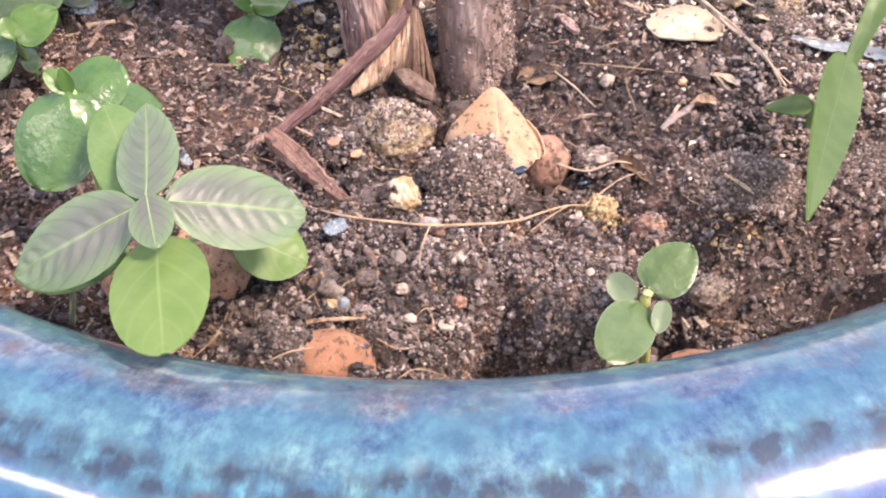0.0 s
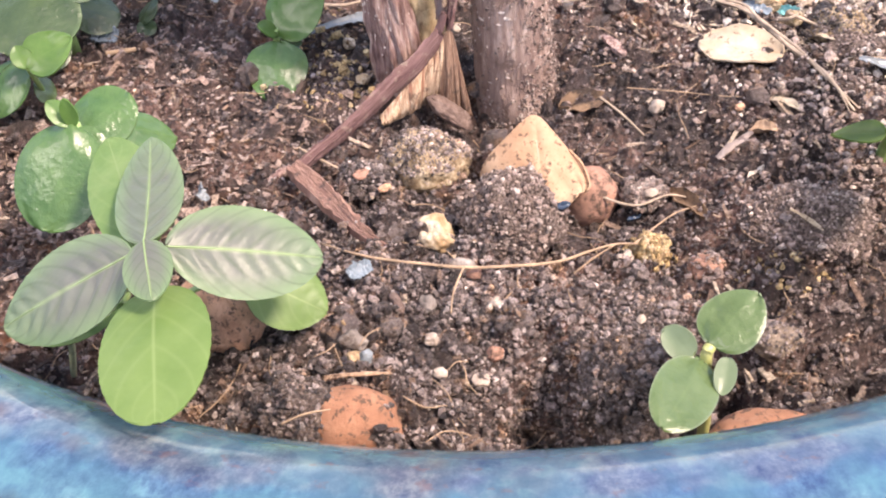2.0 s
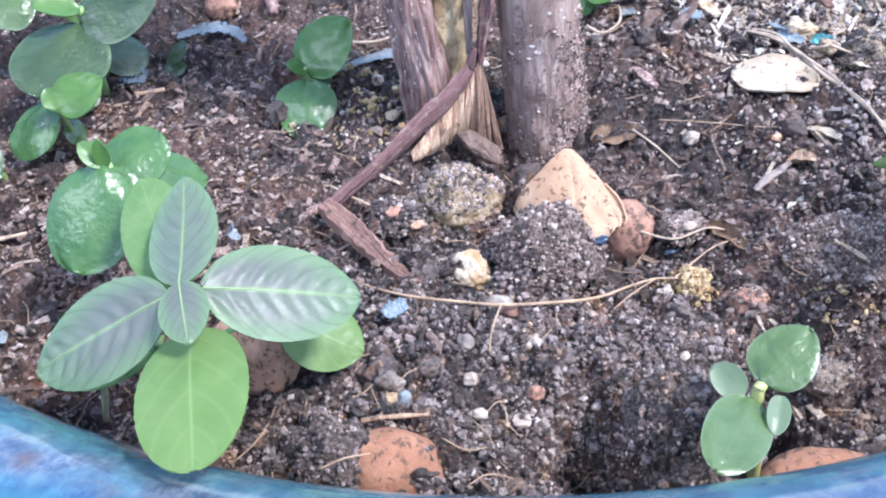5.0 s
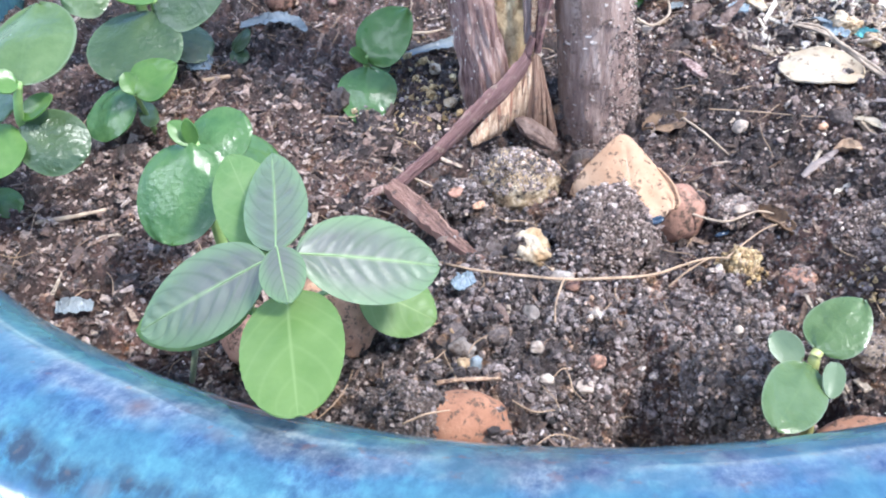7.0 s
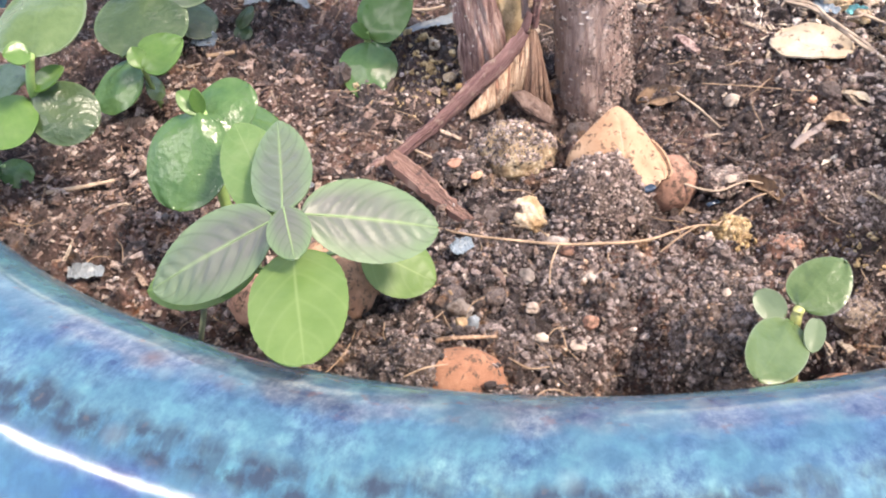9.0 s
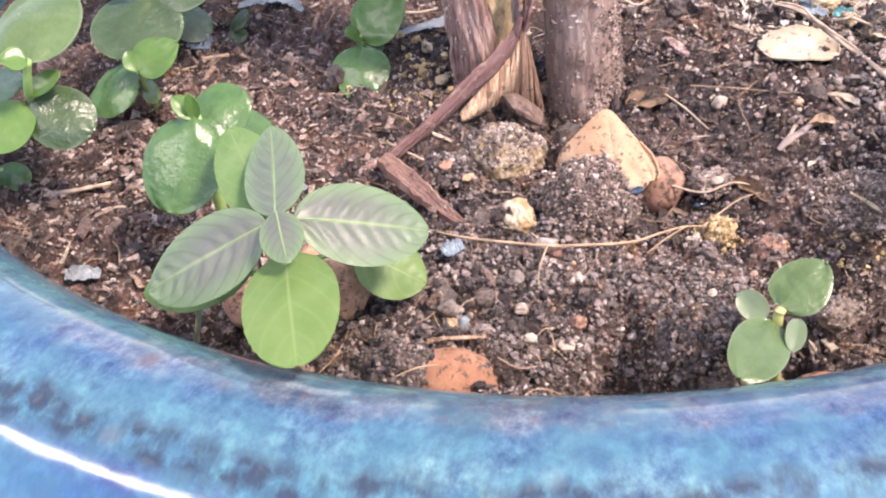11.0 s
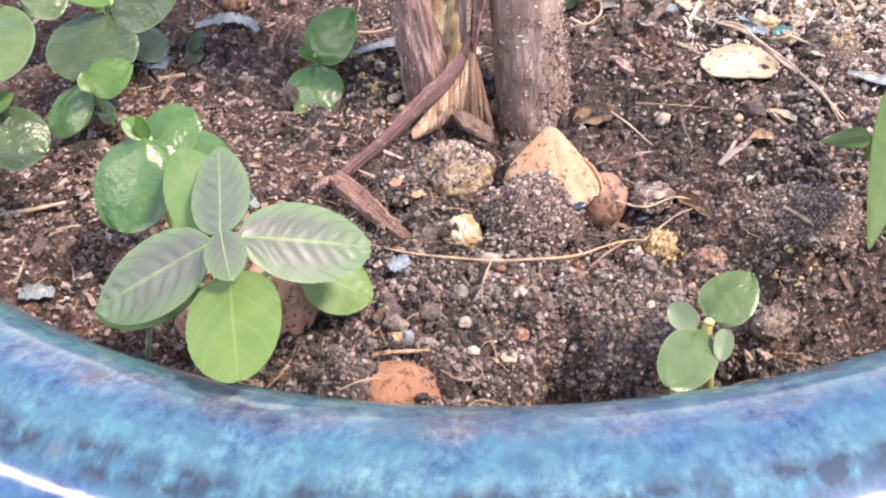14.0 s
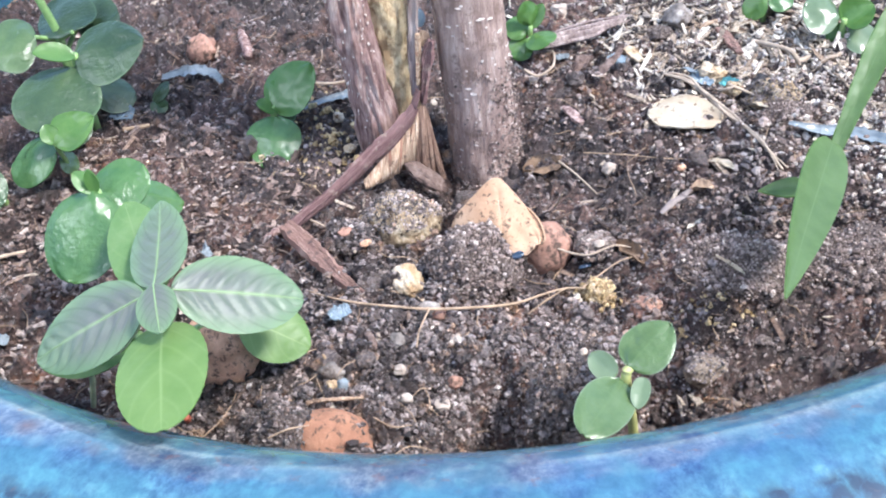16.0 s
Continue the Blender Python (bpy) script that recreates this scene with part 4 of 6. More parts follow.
v, f, uv = strip([(0.0040, 0.0545, 0.0578), (0.0033, 0.0545, 0.0518), (0.0024, 0.0545, 0.0425), (0.0018, 0.0535, 0.0332), (0.0016, 0.0525, 0.0253)], [0.0018, 0.0022, 0.0022, 0.0024, 0.0020], (0.95, -0.2, 0.05), thick=0.0010, fold=0.2, n=44, m=7, seed=9.0, ragged=0.25, crinkle=0.10)
under(mesh_object("outer_side", v, f, WOOD_GREY, True, uv), splinter)
v, f, uv = strip([(0.0035, 0.0535, 0.0429), (0.0031, 0.0530, 0.0351), (0.0025, 0.0520, 0.0289)], [0.0010, 0.0014, 0.0008], (0.95, -0.2, 0.05), fold=0.1, n=24, m=5, seed=10.0, ragged=0.3, crinkle=0.1)
tagged(under(mesh_object("torn_edge", v, f, LINING, True, uv), splinter), "pale torn edge")
v, f = ball((0.0050, 0.0560, 0.0401), (0.0020, 0.0008, 0.0021), 0.25, 1.6, 3.0, 4, 0.2, 0.05, 7)
tagged(mesh_object("bark_chip", v, f, PEEL_TAN), "square tan chip of bark caught between the stems", "bark chip")
v, f = ball((0.0047, 0.0570, 0.0454), (0.0013, 0.0006, 0.0024), 0.25, 1.6, 4.0, 4, 0.2, 0.05, 3)
tagged(mesh_object("plastic_scrap", v, f, FILM_BLUE), "pale blue plastic scrap caught between the stems", "plastic scrap", "plastic scraps")


def slab(a, b, width, thick, rough=0.16, seed=1.0, cuts=3):
    """A rough flat piece that lies along a line."""
    a, b = Vector(a), Vector(b)
    verts, faces = ball((0, 0, 0), ((b - a).length / 2, width / 2, thick / 2), rough, 1.8, seed, 5, 0, 0.06, cuts)
    spin = (b - a).to_track_quat("X", "Z").to_matrix()
    return [a.lerp(b, 0.5) + spin @ q for q in verts], faces


v, f = slab((-0.0031, 0.0435, 0.0100), (0.0075, 0.0415, 0.0013), 0.0062, 0.0038, seed=8.0)
tagged(mesh_object("bark_flake", v, f, DULL_BARK), "thick dull brown flake of bark on the soil", "bark flake")

# ---- dry leaves ----
dry = root("dry_leaf", (0.0190, 0.0185, 0.004), "curled tan dry leaf standing against the stem", "dry leaf")
rim_line = [(0.0069, 0.0175, 0.0063), (0.0078, 0.0182, 0.0089), (0.0098, 0.0192, 0.0114), (0.0133, 0.0205, 0.0143), (0.0164, 0.0218, 0.0166), (0.0186, 0.0225, 0.0177), (0.0204, 0.0225, 0.0171), (0.0228, 0.0205, 0.0148), (0.0256, 0.0175, 0.0121), (0.0273, 0.0140, 0.0107), (0.0285, 0.0095, 0.0094), (0.0278, 0.0070, 0.0081)]
foot = [(0.0095, 0.0140, 0.0050), (0.0140, 0.0095, 0.0060), (0.0190, 0.0075, 0.0070), (0.0240, 0.0055, 0.0062), (0.0263, 0.0060, 0.0085)]
out = Vector((0.05, -0.75, 0.65))
grid = []
for i in range(44):
    u = i / 43
    a, b = spline(rim_line, u), spline(foot, u)
    row = []
    for j in range(16):
        w = j / 15
        p = a.lerp(b, w) + out * (0.0026 * math.sin(math.pi * (0.1 + 0.75 * w)) * (0.35 + 0.65 * math.sin(math.pi * u)) - 0.0008)
        p += out * (0.0010 * vnoise((u * 4, w * 3, 0), 1.2, 2) - 0.0006 * math.exp(-((u - 0.50) / 0.025) ** 2) * min(1, 3 * w))
        row.append(p)
    grid.append(row)
v, f, uv = sheet(grid, 0.0005)
blade = under(mesh_object("blade", v, f, DRYLEAF, True, uv), dry)
v, f = tube([grid[21][4], grid[21][8] + out * 0.0001, grid[22][13]], [0.00012, 0.00022, 0.0003], 6)
under(mesh_object("midrib", v, f, TWIG), blade)
v, f, uv = strip([grid[32][0] + out * 0.0004, grid[36][0] + out * 0.0009, grid[40][0] + out * 0.0010, grid[43][0] + out * 0.0006], [0.0006, 0.0018, 0.0020, 0.0010], (0.9, -0.2, 0.5), 0.0004, 0.35, 24, 7, 4.0, 0.2, 0.1)
under(mesh_object("curled_edge", v, f, DRYLEAF, True, uv), dry)

cream = root("dry_leaf", (0.078, 0.064, 0.003), "flat cream-coloured dead leaf lying on the soil", "dry leaf")
grid = leaf_grid((0.0680, 0.0635, 0.0060), (0.0858, 0.0522, 0.0074), 0.0142, (0.05, -0.15, 1), "round", 0.08, 0.02, 0, 6, 0, 24, 15, 2.0, 0.10, 0.08)
v, f, uv = sheet(grid, 0.0004)
under(mesh_object("blade", v, f, CREAMLEAF, True, uv), cream)


def litter(name, base, tip, width, mat, label, category, form="plain", hint=(0, 0, 1), cup=0.1, thick=0.00022, seed=1.0, droop=0.05):
    v, f, uv = sheet(leaf_grid(base, tip, width, hint, form, cup, droop, 0, 5, 0, 18, 11, seed, 0.30, 0.55), thick)
    return tagged(mesh_object(name, v, f, mat, True, uv), label, category)


litter("leaf_scrap", (0.0746, 0.0548, 0.0040), (0.0857, 0.0503, 0.0044), 0.0075, BROWNLEAF, "brown leaf scrap under the cream leaf", "leaf scrap", seed=3)
litter("leaf_scrap", (0.0291, 0.0467, 0.0011), (0.0410, 0.0440, 0.0034), 0.0075, BROWNLEAF, "crumpled tan leaf scrap beside the stem", "leaf scrap", cup=0.25, seed=5)
litter("leaf_scrap", (0.0466, 0.0118, 0.0022), (0.0523, -0.0014, 0.0056), 0.0048, BROWNLEAF, "narrow dark brown leaf scrap on the soil", "leaf scrap", cup=0.3, seed=6)
litter("leaf_scrap", (0.0777, 0.0399, 0.0042), (0.0837, 0.0329, 0.0049), 0.0030, CREAMLEAF, "small pale curled leaf scrap", "leaf scrap", cup=0.4, seed=8)
litter("leaf_scrap", (0.0706, 0.0282, 0.0032), (0.0759, 0.0253, 0.0056), 0.0040, PEEL_TAN, "curled reddish leaf scrap", "leaf scrap", cup=0.5, seed=9)
litter("leaf_scrap", (0.0501, 0.0884, 0.0043), (0.0575, 0.0945, 0.0075), 0.0052, DULL_BARK, "rumpled brown leaf scrap behind the stem", "leaf scrap", cup=0.3, seed=10)
litter("leaf_scrap", (0.0648, -0.0112, 0.0151), (0.0702, -0.0159, 0.0132), 0.0012, CREAMLEAF, "pale straw-like scrap on a soil mound", "leaf scrap", cup=0.2, seed=11)

# ---- stones, clods and fired-clay balls ----


def lump(name, at, radii, mat, label, category, group="", **shape):
    v, f = ball(at, radii, **shape)
    return tagged(mesh_object(name, v, f, mat), label, category, group)


def crusted(name, at, radii, mat, label, category, grains=1500, size=0.00044, low=-0.3, crust=None, **shape):
    """A lump coated with fine grains."""
    ob = lump(name, at, radii, mat, label, category, "", **shape)
    me = ob.data
    rng = np.random.default_rng(int(shape.get("seed", 1) * 10))
    n = len(me.vertices)
    co, no = np.zeros(n * 3), np.zeros(n * 3)
    me.vertices.foreach_get("co", co)
    me.vertices.foreach_get("normal", no)
    co, no = co.reshape(-1, 3), no.reshape(-1, 3)
    pick = [i for i in rng.permutation(n) if no[i, 2] > low][:grains]
    bm = bmesh.new()
    bmesh.ops.create_icosphere(bm, subdivisions=1, radius=1)
    bm.verts.index_update()
    tv = np.array([q.co[:] for q in bm.verts])
    tf = np.array([[q.index for q in fa.verts] for fa in bm.faces])
    bm.free()
    av, af = [], []
    for k, i in enumerate(pick):
        r = size * np.clip(np.exp(rng.normal(0, 0.45)), 0.4, 2.4)
        av.append(tv * (1 + rng.normal(0, 0.25, (len(tv), 1))) * r * rng.uniform(0.6, 1, 3) + co[i])
        af.append(tf + k * len(tv))
    tagged(under(mesh_object("soil_crust", np.concatenate(av).tolist(), np.concatenate(af).tolist(), crust or CRUMB, False), ob), "coat of fine soil grains", kind="stuff")
    return ob


crusted("soil_clod", (0.0106, -0.0059, 0.0132), (0.0094, 0.0088, 0.0108), CLOD, "round grey clod of gritty soil", "soil clod", 3600, 0.00042, crust=CRUST, rough=0.24, seed=1.0, level=5, fine=0.09)
crusted("stone", (-0.0053, 0.0229, 0.0067), (0.0100, 0.0084, 0.0074), MOSSY, "rounded stone crusted with yellowish lichen and soil", "stone", 2000, 0.00034, 0.35, crust=CRUMB, rough=0.16, seed=2.0, level=5, fine=0.035)
lump("stone", (-0.0042, -0.0085, 0.0142), (0.0039, 0.0038, 0.0043), OCHRE, "angular cream and ochre stone beside a clod", "stone", rough=0.22, seed=3.4, level=5, fine=0.05, cuts=9)
lump("clay_ball", (0.0301, 0.0125, 0.0017), (0.0066, 0.0064, 0.0068), CLAY_DULL, "dull red-brown clay ball, earth on its lower half", "clay ball", "clay balls", rough=0.09, seed=4.0, level=4, fine=0.012)
lump("clay_ball", (-0.0212, -0.0535, 0.0160), (0.0086, 0.0066, 0.0074), CLAY, "bright orange fired-clay ball by the rim", "clay ball", "clay balls", rough=0.10, seed=5.0, level=4, fine=0.012, turn=-0.2)
crusted("soil_clod", (-0.0290, -0.0520, 0.0182), (0.0060, 0.0058, 0.0064), CLOD, "brown earth-covered lump against the orange clay ball", "soil clod", 900, 0.0004, rough=0.28, seed=6.0, level=4, fine=0.04)
lump("clay_ball", (-0.0435, -0.0276, 0.0188), (0.0082, 0.0074, 0.0096), CLAY_TAN, "brown clay ball under the purple-leaved seedling", "clay ball", "clay balls", rough=0.12, seed=7.0, level=5, fine=0.03)
lump("clay_ball", (-0.0596, -0.0228, 0.0098), (0.0072, 0.0064, 0.0066), CLAY_DULL, "dark brown clay ball shaded by leaves", "clay ball", "clay balls", rough=0.14, seed=8.0, level=4, fine=0.012)
lump("clay_ball", (0.0470, -0.0560, 0.0060), (0.0095, 0.0048, 0.0046), CLAY, "orange clay ball buried up to its top at the rim", "clay ball", "clay balls", rough=0.12, seed=9.0, level=4, fine=0.012)
crusted("stone", (0.0414, 0.0078, 0.0043), (0.0046, 0.0042, 0.0042), GREYSTONE, "small grey stone crusted with pale grit", "stone", 420, 0.00036, crust=CRUST, rough=0.3, seed=10.0, level=4, cuts=6, fine=0.03)
lump("stone", (0.0421, 0.0057, 0.0074), (0.0015, 0.0011, 0.0010), PALESTONE, "white chip of stone on the soil", "stone", rough=0.3, seed=10.5, level=4, cuts=7)
crusted("stone", (0.0389, -0.0083, 0.0042), (0.0034, 0.0030, 0.0036), OCHRE, "crumbly ochre-yellow pebble on soil", "stone", 500, 0.00036, crust=OCHRE_GRAIN, rough=0.5, seed=11.0, level=4, fine=0.16)
crusted("stone", (0.0496, -0.0134, 0.0032), (0.0034, 0.0030, 0.0032), CLAY_DULL, "crumbling red-brown clay pebble on soil", "stone", 160, 0.0003, rough=0.3, seed=12.0, level=4, fine=0.06)
crusted("stone", (0.0568, -0.0350, 0.0044), (0.0044, 0.0037, 0.0040), SANDSTONE, "flat-sided tan stone half sunk in dark soil", "stone", 240, 0.00028, 0.0, crust=CRUMB, rough=0.16, seed=12.5, level=5, cuts=6, fine=0.03)
lump("stone", (0.0336, -0.0095, 0.0043), (0.0018, 0.0015, 0.0016), PALESTONE, "small pale pinkish pebble", "stone", rough=0.3, seed=13.0, level=4, cuts=7)
lump("stone", (0.0516, 0.0396, 0.0042), (0.0021, 0.0018, 0.0021), PALESTONE, "small pale pebble on dark soil", "stone", rough=0.25, seed=14.0, level=4, cuts=7)
lump("stone", (-0.0003, -0.0193, 0.0159), (0.0027, 0.0018, 0.0016), GREYSTONE, "small grey-pink pebble below the clod", "stone", rough=0.25, seed=15.0, level=4, cuts=6)
lump("stone", (0.0019, -0.0205, 0.0150), (0.0015, 0.0014, 0.0014), CLAY_DULL, "tiny brown pebble on the root", "stone", rough=0.25, seed=16.0, level=3)
lump("stone", (0.0007, -0.0444, 0.0134), (0.0017, 0.0014, 0.0011), PALESTONE, "small white pebble on the mound", "stone", rough=0.25, seed=17.0, level=4, cuts=7)
lump("stone", (-0.0070, -0.0385, 0.0182), (0.0013, 0.0012, 0.0010), PALESTONE, "tiny whitish pebble on the mound", "stone", rough=0.25, seed=18.0, level=4, cuts=7)
lump("stone", (-0.0202, -0.0391, 0.0201), (0.0026, 0.0020, 0.0022), GREYSTONE, "bluish grey pebble on the mound", "stone", rough=0.25, seed=19.0, level=4, cuts=6)
lump("stone", (-0.0691, 0.1274, 0.0058), (0.0052, 0.0046, 0.0048), CLAY_DULL, "reddish clay lump far back on the soil", "stone", rough=0.25, seed=20.0, level=4, fine=0.03)
lump("stone", (0.0905, 0.0790, 0.0056), (0.0046, 0.0036, 0.0034), OCHRE, "crumbling yellowish lump behind the cream leaf", "stone", rough=0.5, seed=21.0, level=5, fine=0.14, cuts=6)
crusted("soil_clod", (0.1052, 0.0645, 0.0056), (0.0066, 0.0056, 0.0050), MOSSY, "rough ochre-brown clod of earth", "soil clod", 700, 0.0004, rough=0.36, seed=22.0, level=4, fine=0.10)
crusted("soil_clod", (0.0715, -0.0085, 0.0070), (0.0130, 0.0100, 0.0078), CLOD, "low grey clod of gritty soil", "soil clod", 2600, 0.00040, crust=CRUST, rough=0.25, seed=23.0, level=5, fine=0.06)
crusted("soil_clod", (0.0300, -0.0310, 0.0050), (0.0095, 0.0070, 0.0065), CLOD, "grey-brown gritty clod beside the small seedling", "soil clod", rough=0.42, seed=24.0, level=5, fine=0.12)
crusted("soil_clod", (0.0252, -0.0500, 0.0120), (0.0078, 0.0080, 0.0095), CLOD, "crumbling clod at the edge of a hollow", "soil clod", rough=0.42, seed=25.0, level=5, fine=0.12)
crusted("soil_clod", (-0.0180, 0.0185, 0.0058), (0.0070, 0.0055, 0.0052), CLOD, "dark clod beside the crusted stone", "soil clod", rough=0.42, seed=26.0, level=5, fine=0.12)
crusted("soil_clod", (-0.0311, -0.0473, 0.0159), (0.0055, 0.0050, 0.0050), CLOD, "brown crumbly clod on the mound", "soil clod", rough=0.35, seed=28.0, level=4, fine=0.08)
lump("stone", (0.0381, 0.0869, 0.0060), (0.0016, 0.0016, 0.0016), PALESTONE, "small round white grain behind the stem", "stone", rough=0.05, seed=29.0, level=4, cuts=7)

lump("stone", (0.0580, -0.0300, -0.0008), (0.0044, 0.0036, 0.0034), GREYLEAF, "flat pinkish grey stone half buried in soil", "stone", rough=0.2, seed=30.0, level=4, cuts=6)

# ---- roots and twigs ----


def stick(name, pts, radii, mat, label, category, rough=0.2, seed=1.0, sides=7):
    v, f = tube(pts, radii, sides, rough, 8, seed)
    return tagged(mesh_object(name, v, f, mat), label, category)


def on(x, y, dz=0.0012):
    """A place on the crumbs; what rises shifts towards the camera to fit its view."""
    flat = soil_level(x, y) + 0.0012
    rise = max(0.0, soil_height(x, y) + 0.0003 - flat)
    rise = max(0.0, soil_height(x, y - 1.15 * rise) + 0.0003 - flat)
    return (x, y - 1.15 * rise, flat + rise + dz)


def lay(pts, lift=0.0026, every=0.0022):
    """A thin root resting on the tops of the crumbs between the given places of the plan, shifted towards the camera to
    fit its view.
    """
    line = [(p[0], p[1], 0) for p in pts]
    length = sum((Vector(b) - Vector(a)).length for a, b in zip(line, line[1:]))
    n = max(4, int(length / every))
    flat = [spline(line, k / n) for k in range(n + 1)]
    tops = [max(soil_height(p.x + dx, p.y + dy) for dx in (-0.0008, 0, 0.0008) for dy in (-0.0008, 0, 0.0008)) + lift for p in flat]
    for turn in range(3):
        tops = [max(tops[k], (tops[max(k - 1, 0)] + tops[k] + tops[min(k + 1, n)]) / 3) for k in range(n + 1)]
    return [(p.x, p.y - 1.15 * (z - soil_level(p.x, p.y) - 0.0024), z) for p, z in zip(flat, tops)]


long_root = root("root", (-0.025, 0.001, 0.004), "long thin tan root lying across the soil", "root")
line = [(-0.0272, -0.0080, 0.0143), (-0.0208, -0.0150, 0.0177), (-0.0145, -0.0185, 0.0186), (-0.0073, -0.0205, 0.0185), (-0.0013, -0.0220, 0.0184), (0.0035, -0.0215, 0.0172), (0.0084, -0.0208, 0.0162), (0.0146, -0.0188, 0.0139), (0.0199, -0.0162, 0.0118), (0.0254, -0.0130, 0.0103), (0.0310, -0.0105, 0.0091), (0.0357, -0.0100, 0.0081)]
v, f = tube(line, [0.00020 + 0.00014 * math.sin(math.pi * k / (len(line) - 1)) for k in range(len(line))], 8, 0.2, 6, 2.0)
under(mesh_object("main_root", v, f, ROOT), long_root)
for line in ([(0.0310, -0.0108, 0.0094), (0.0260, -0.0135, 0.0087), (0.0216, -0.0170, 0.0086)], [(0.0350, -0.0100, 0.0082), (0.0416, -0.0035, 0.0067), (0.0460, -0.0005, 0.0067), (0.0519, 0.0030, 0.0050)], [(-0.0001, -0.0225, 0.0187), (-0.0025, -0.0295, 0.0197), (-0.0033, -0.0345, 0.0199)]):
    v, f = tube(line, [0.00022 - 0.00010 * k / len(line) for k in range(len(line))], 6, 0.2, 6, 3.0)
    under(mesh_object("rootlet", v, f, ROOT), long_root)
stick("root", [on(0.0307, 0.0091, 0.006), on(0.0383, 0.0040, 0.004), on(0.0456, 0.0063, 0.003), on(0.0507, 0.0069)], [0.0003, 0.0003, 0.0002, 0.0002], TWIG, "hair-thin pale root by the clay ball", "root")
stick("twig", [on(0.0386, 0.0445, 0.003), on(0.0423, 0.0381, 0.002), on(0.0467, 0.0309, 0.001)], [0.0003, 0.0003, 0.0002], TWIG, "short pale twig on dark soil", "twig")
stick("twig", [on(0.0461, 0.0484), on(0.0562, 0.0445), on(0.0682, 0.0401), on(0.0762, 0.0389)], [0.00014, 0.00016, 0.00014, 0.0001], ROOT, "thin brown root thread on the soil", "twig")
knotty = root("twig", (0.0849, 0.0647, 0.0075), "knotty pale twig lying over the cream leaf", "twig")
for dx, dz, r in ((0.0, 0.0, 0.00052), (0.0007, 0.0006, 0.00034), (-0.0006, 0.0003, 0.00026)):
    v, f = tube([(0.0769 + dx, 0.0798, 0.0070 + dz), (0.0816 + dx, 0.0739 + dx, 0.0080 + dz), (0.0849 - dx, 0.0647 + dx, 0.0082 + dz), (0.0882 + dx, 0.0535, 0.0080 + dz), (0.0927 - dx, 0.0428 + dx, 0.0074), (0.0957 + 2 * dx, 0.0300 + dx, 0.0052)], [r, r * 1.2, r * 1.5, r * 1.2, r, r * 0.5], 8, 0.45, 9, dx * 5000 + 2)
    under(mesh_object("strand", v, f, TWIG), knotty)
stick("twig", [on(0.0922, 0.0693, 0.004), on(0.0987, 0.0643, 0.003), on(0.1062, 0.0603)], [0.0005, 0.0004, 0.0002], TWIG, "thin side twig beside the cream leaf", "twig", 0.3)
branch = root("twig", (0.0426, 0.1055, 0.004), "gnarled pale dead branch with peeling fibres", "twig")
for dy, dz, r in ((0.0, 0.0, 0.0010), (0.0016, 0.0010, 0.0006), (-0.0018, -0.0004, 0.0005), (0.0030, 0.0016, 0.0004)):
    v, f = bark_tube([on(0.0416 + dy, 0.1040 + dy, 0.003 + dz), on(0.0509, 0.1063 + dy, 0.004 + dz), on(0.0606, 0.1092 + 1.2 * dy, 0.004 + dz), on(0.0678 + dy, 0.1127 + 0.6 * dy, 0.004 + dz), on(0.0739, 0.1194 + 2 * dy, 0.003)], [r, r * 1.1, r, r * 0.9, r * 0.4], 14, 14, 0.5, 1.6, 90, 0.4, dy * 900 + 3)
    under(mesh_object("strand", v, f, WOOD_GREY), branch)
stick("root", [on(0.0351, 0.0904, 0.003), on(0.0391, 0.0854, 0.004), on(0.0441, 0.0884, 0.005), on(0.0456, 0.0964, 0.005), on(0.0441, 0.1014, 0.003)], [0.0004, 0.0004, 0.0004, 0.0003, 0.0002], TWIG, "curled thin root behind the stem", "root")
bundle = root("wood_splinter", (-0.0175, -0.0475, 0.0225), "reddish fibrous splinter lying on the orange clay ball", "wood splinter")
for dz, r in ((0.0, 0.00038), (0.0003, 0.00022), (-0.0003, 0.00026), (0.00055, 0.00016)):
    v, f = tube([(x, y, z + dz * (1.4 - 0.7 * k)) for k, (x, y, z) in enumerate([(-0.0250, -0.0480, 0.0219), (-0.0219, -0.0475, 0.0218), (-0.0178, -0.0470, 0.0210), (-0.0141, -0.0468, 0.0204)])], [r * 0.5, r, r * 1.1, r * 0.4], 6, 0.3, 6, dz * 4000 + 2)
    under(mesh_object("strand", v, f, PEEL_TAN), bundle)
stick("root", [(-0.0301, -0.0610, 0.0287), (-0.0265, -0.0605, 0.0299), (-0.0227, -0.0600, 0.0298)], [0.00018, 0.00018, 0.0001], ROOT, "fine root thread over the earth-covered lump", "root")
stick("stalk_stub", [(-0.0512, -0.0360, 0.004), (-0.0506, -0.0400, 0.011), (-0.0500, -0.0430, 0.016)], [0.0010, 0.0009, 0.0007], RED_TWIG, "short red stalk beside the seedling", "stalk", 0.15)
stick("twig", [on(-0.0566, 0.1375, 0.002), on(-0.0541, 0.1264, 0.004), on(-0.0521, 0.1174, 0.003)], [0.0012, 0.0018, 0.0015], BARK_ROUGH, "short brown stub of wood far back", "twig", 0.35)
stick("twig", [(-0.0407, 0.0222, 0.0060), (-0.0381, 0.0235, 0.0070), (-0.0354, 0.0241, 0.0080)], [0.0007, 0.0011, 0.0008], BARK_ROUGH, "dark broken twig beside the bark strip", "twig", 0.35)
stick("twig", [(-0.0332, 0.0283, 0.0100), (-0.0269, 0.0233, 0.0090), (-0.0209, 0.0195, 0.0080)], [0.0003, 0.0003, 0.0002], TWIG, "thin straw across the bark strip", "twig")
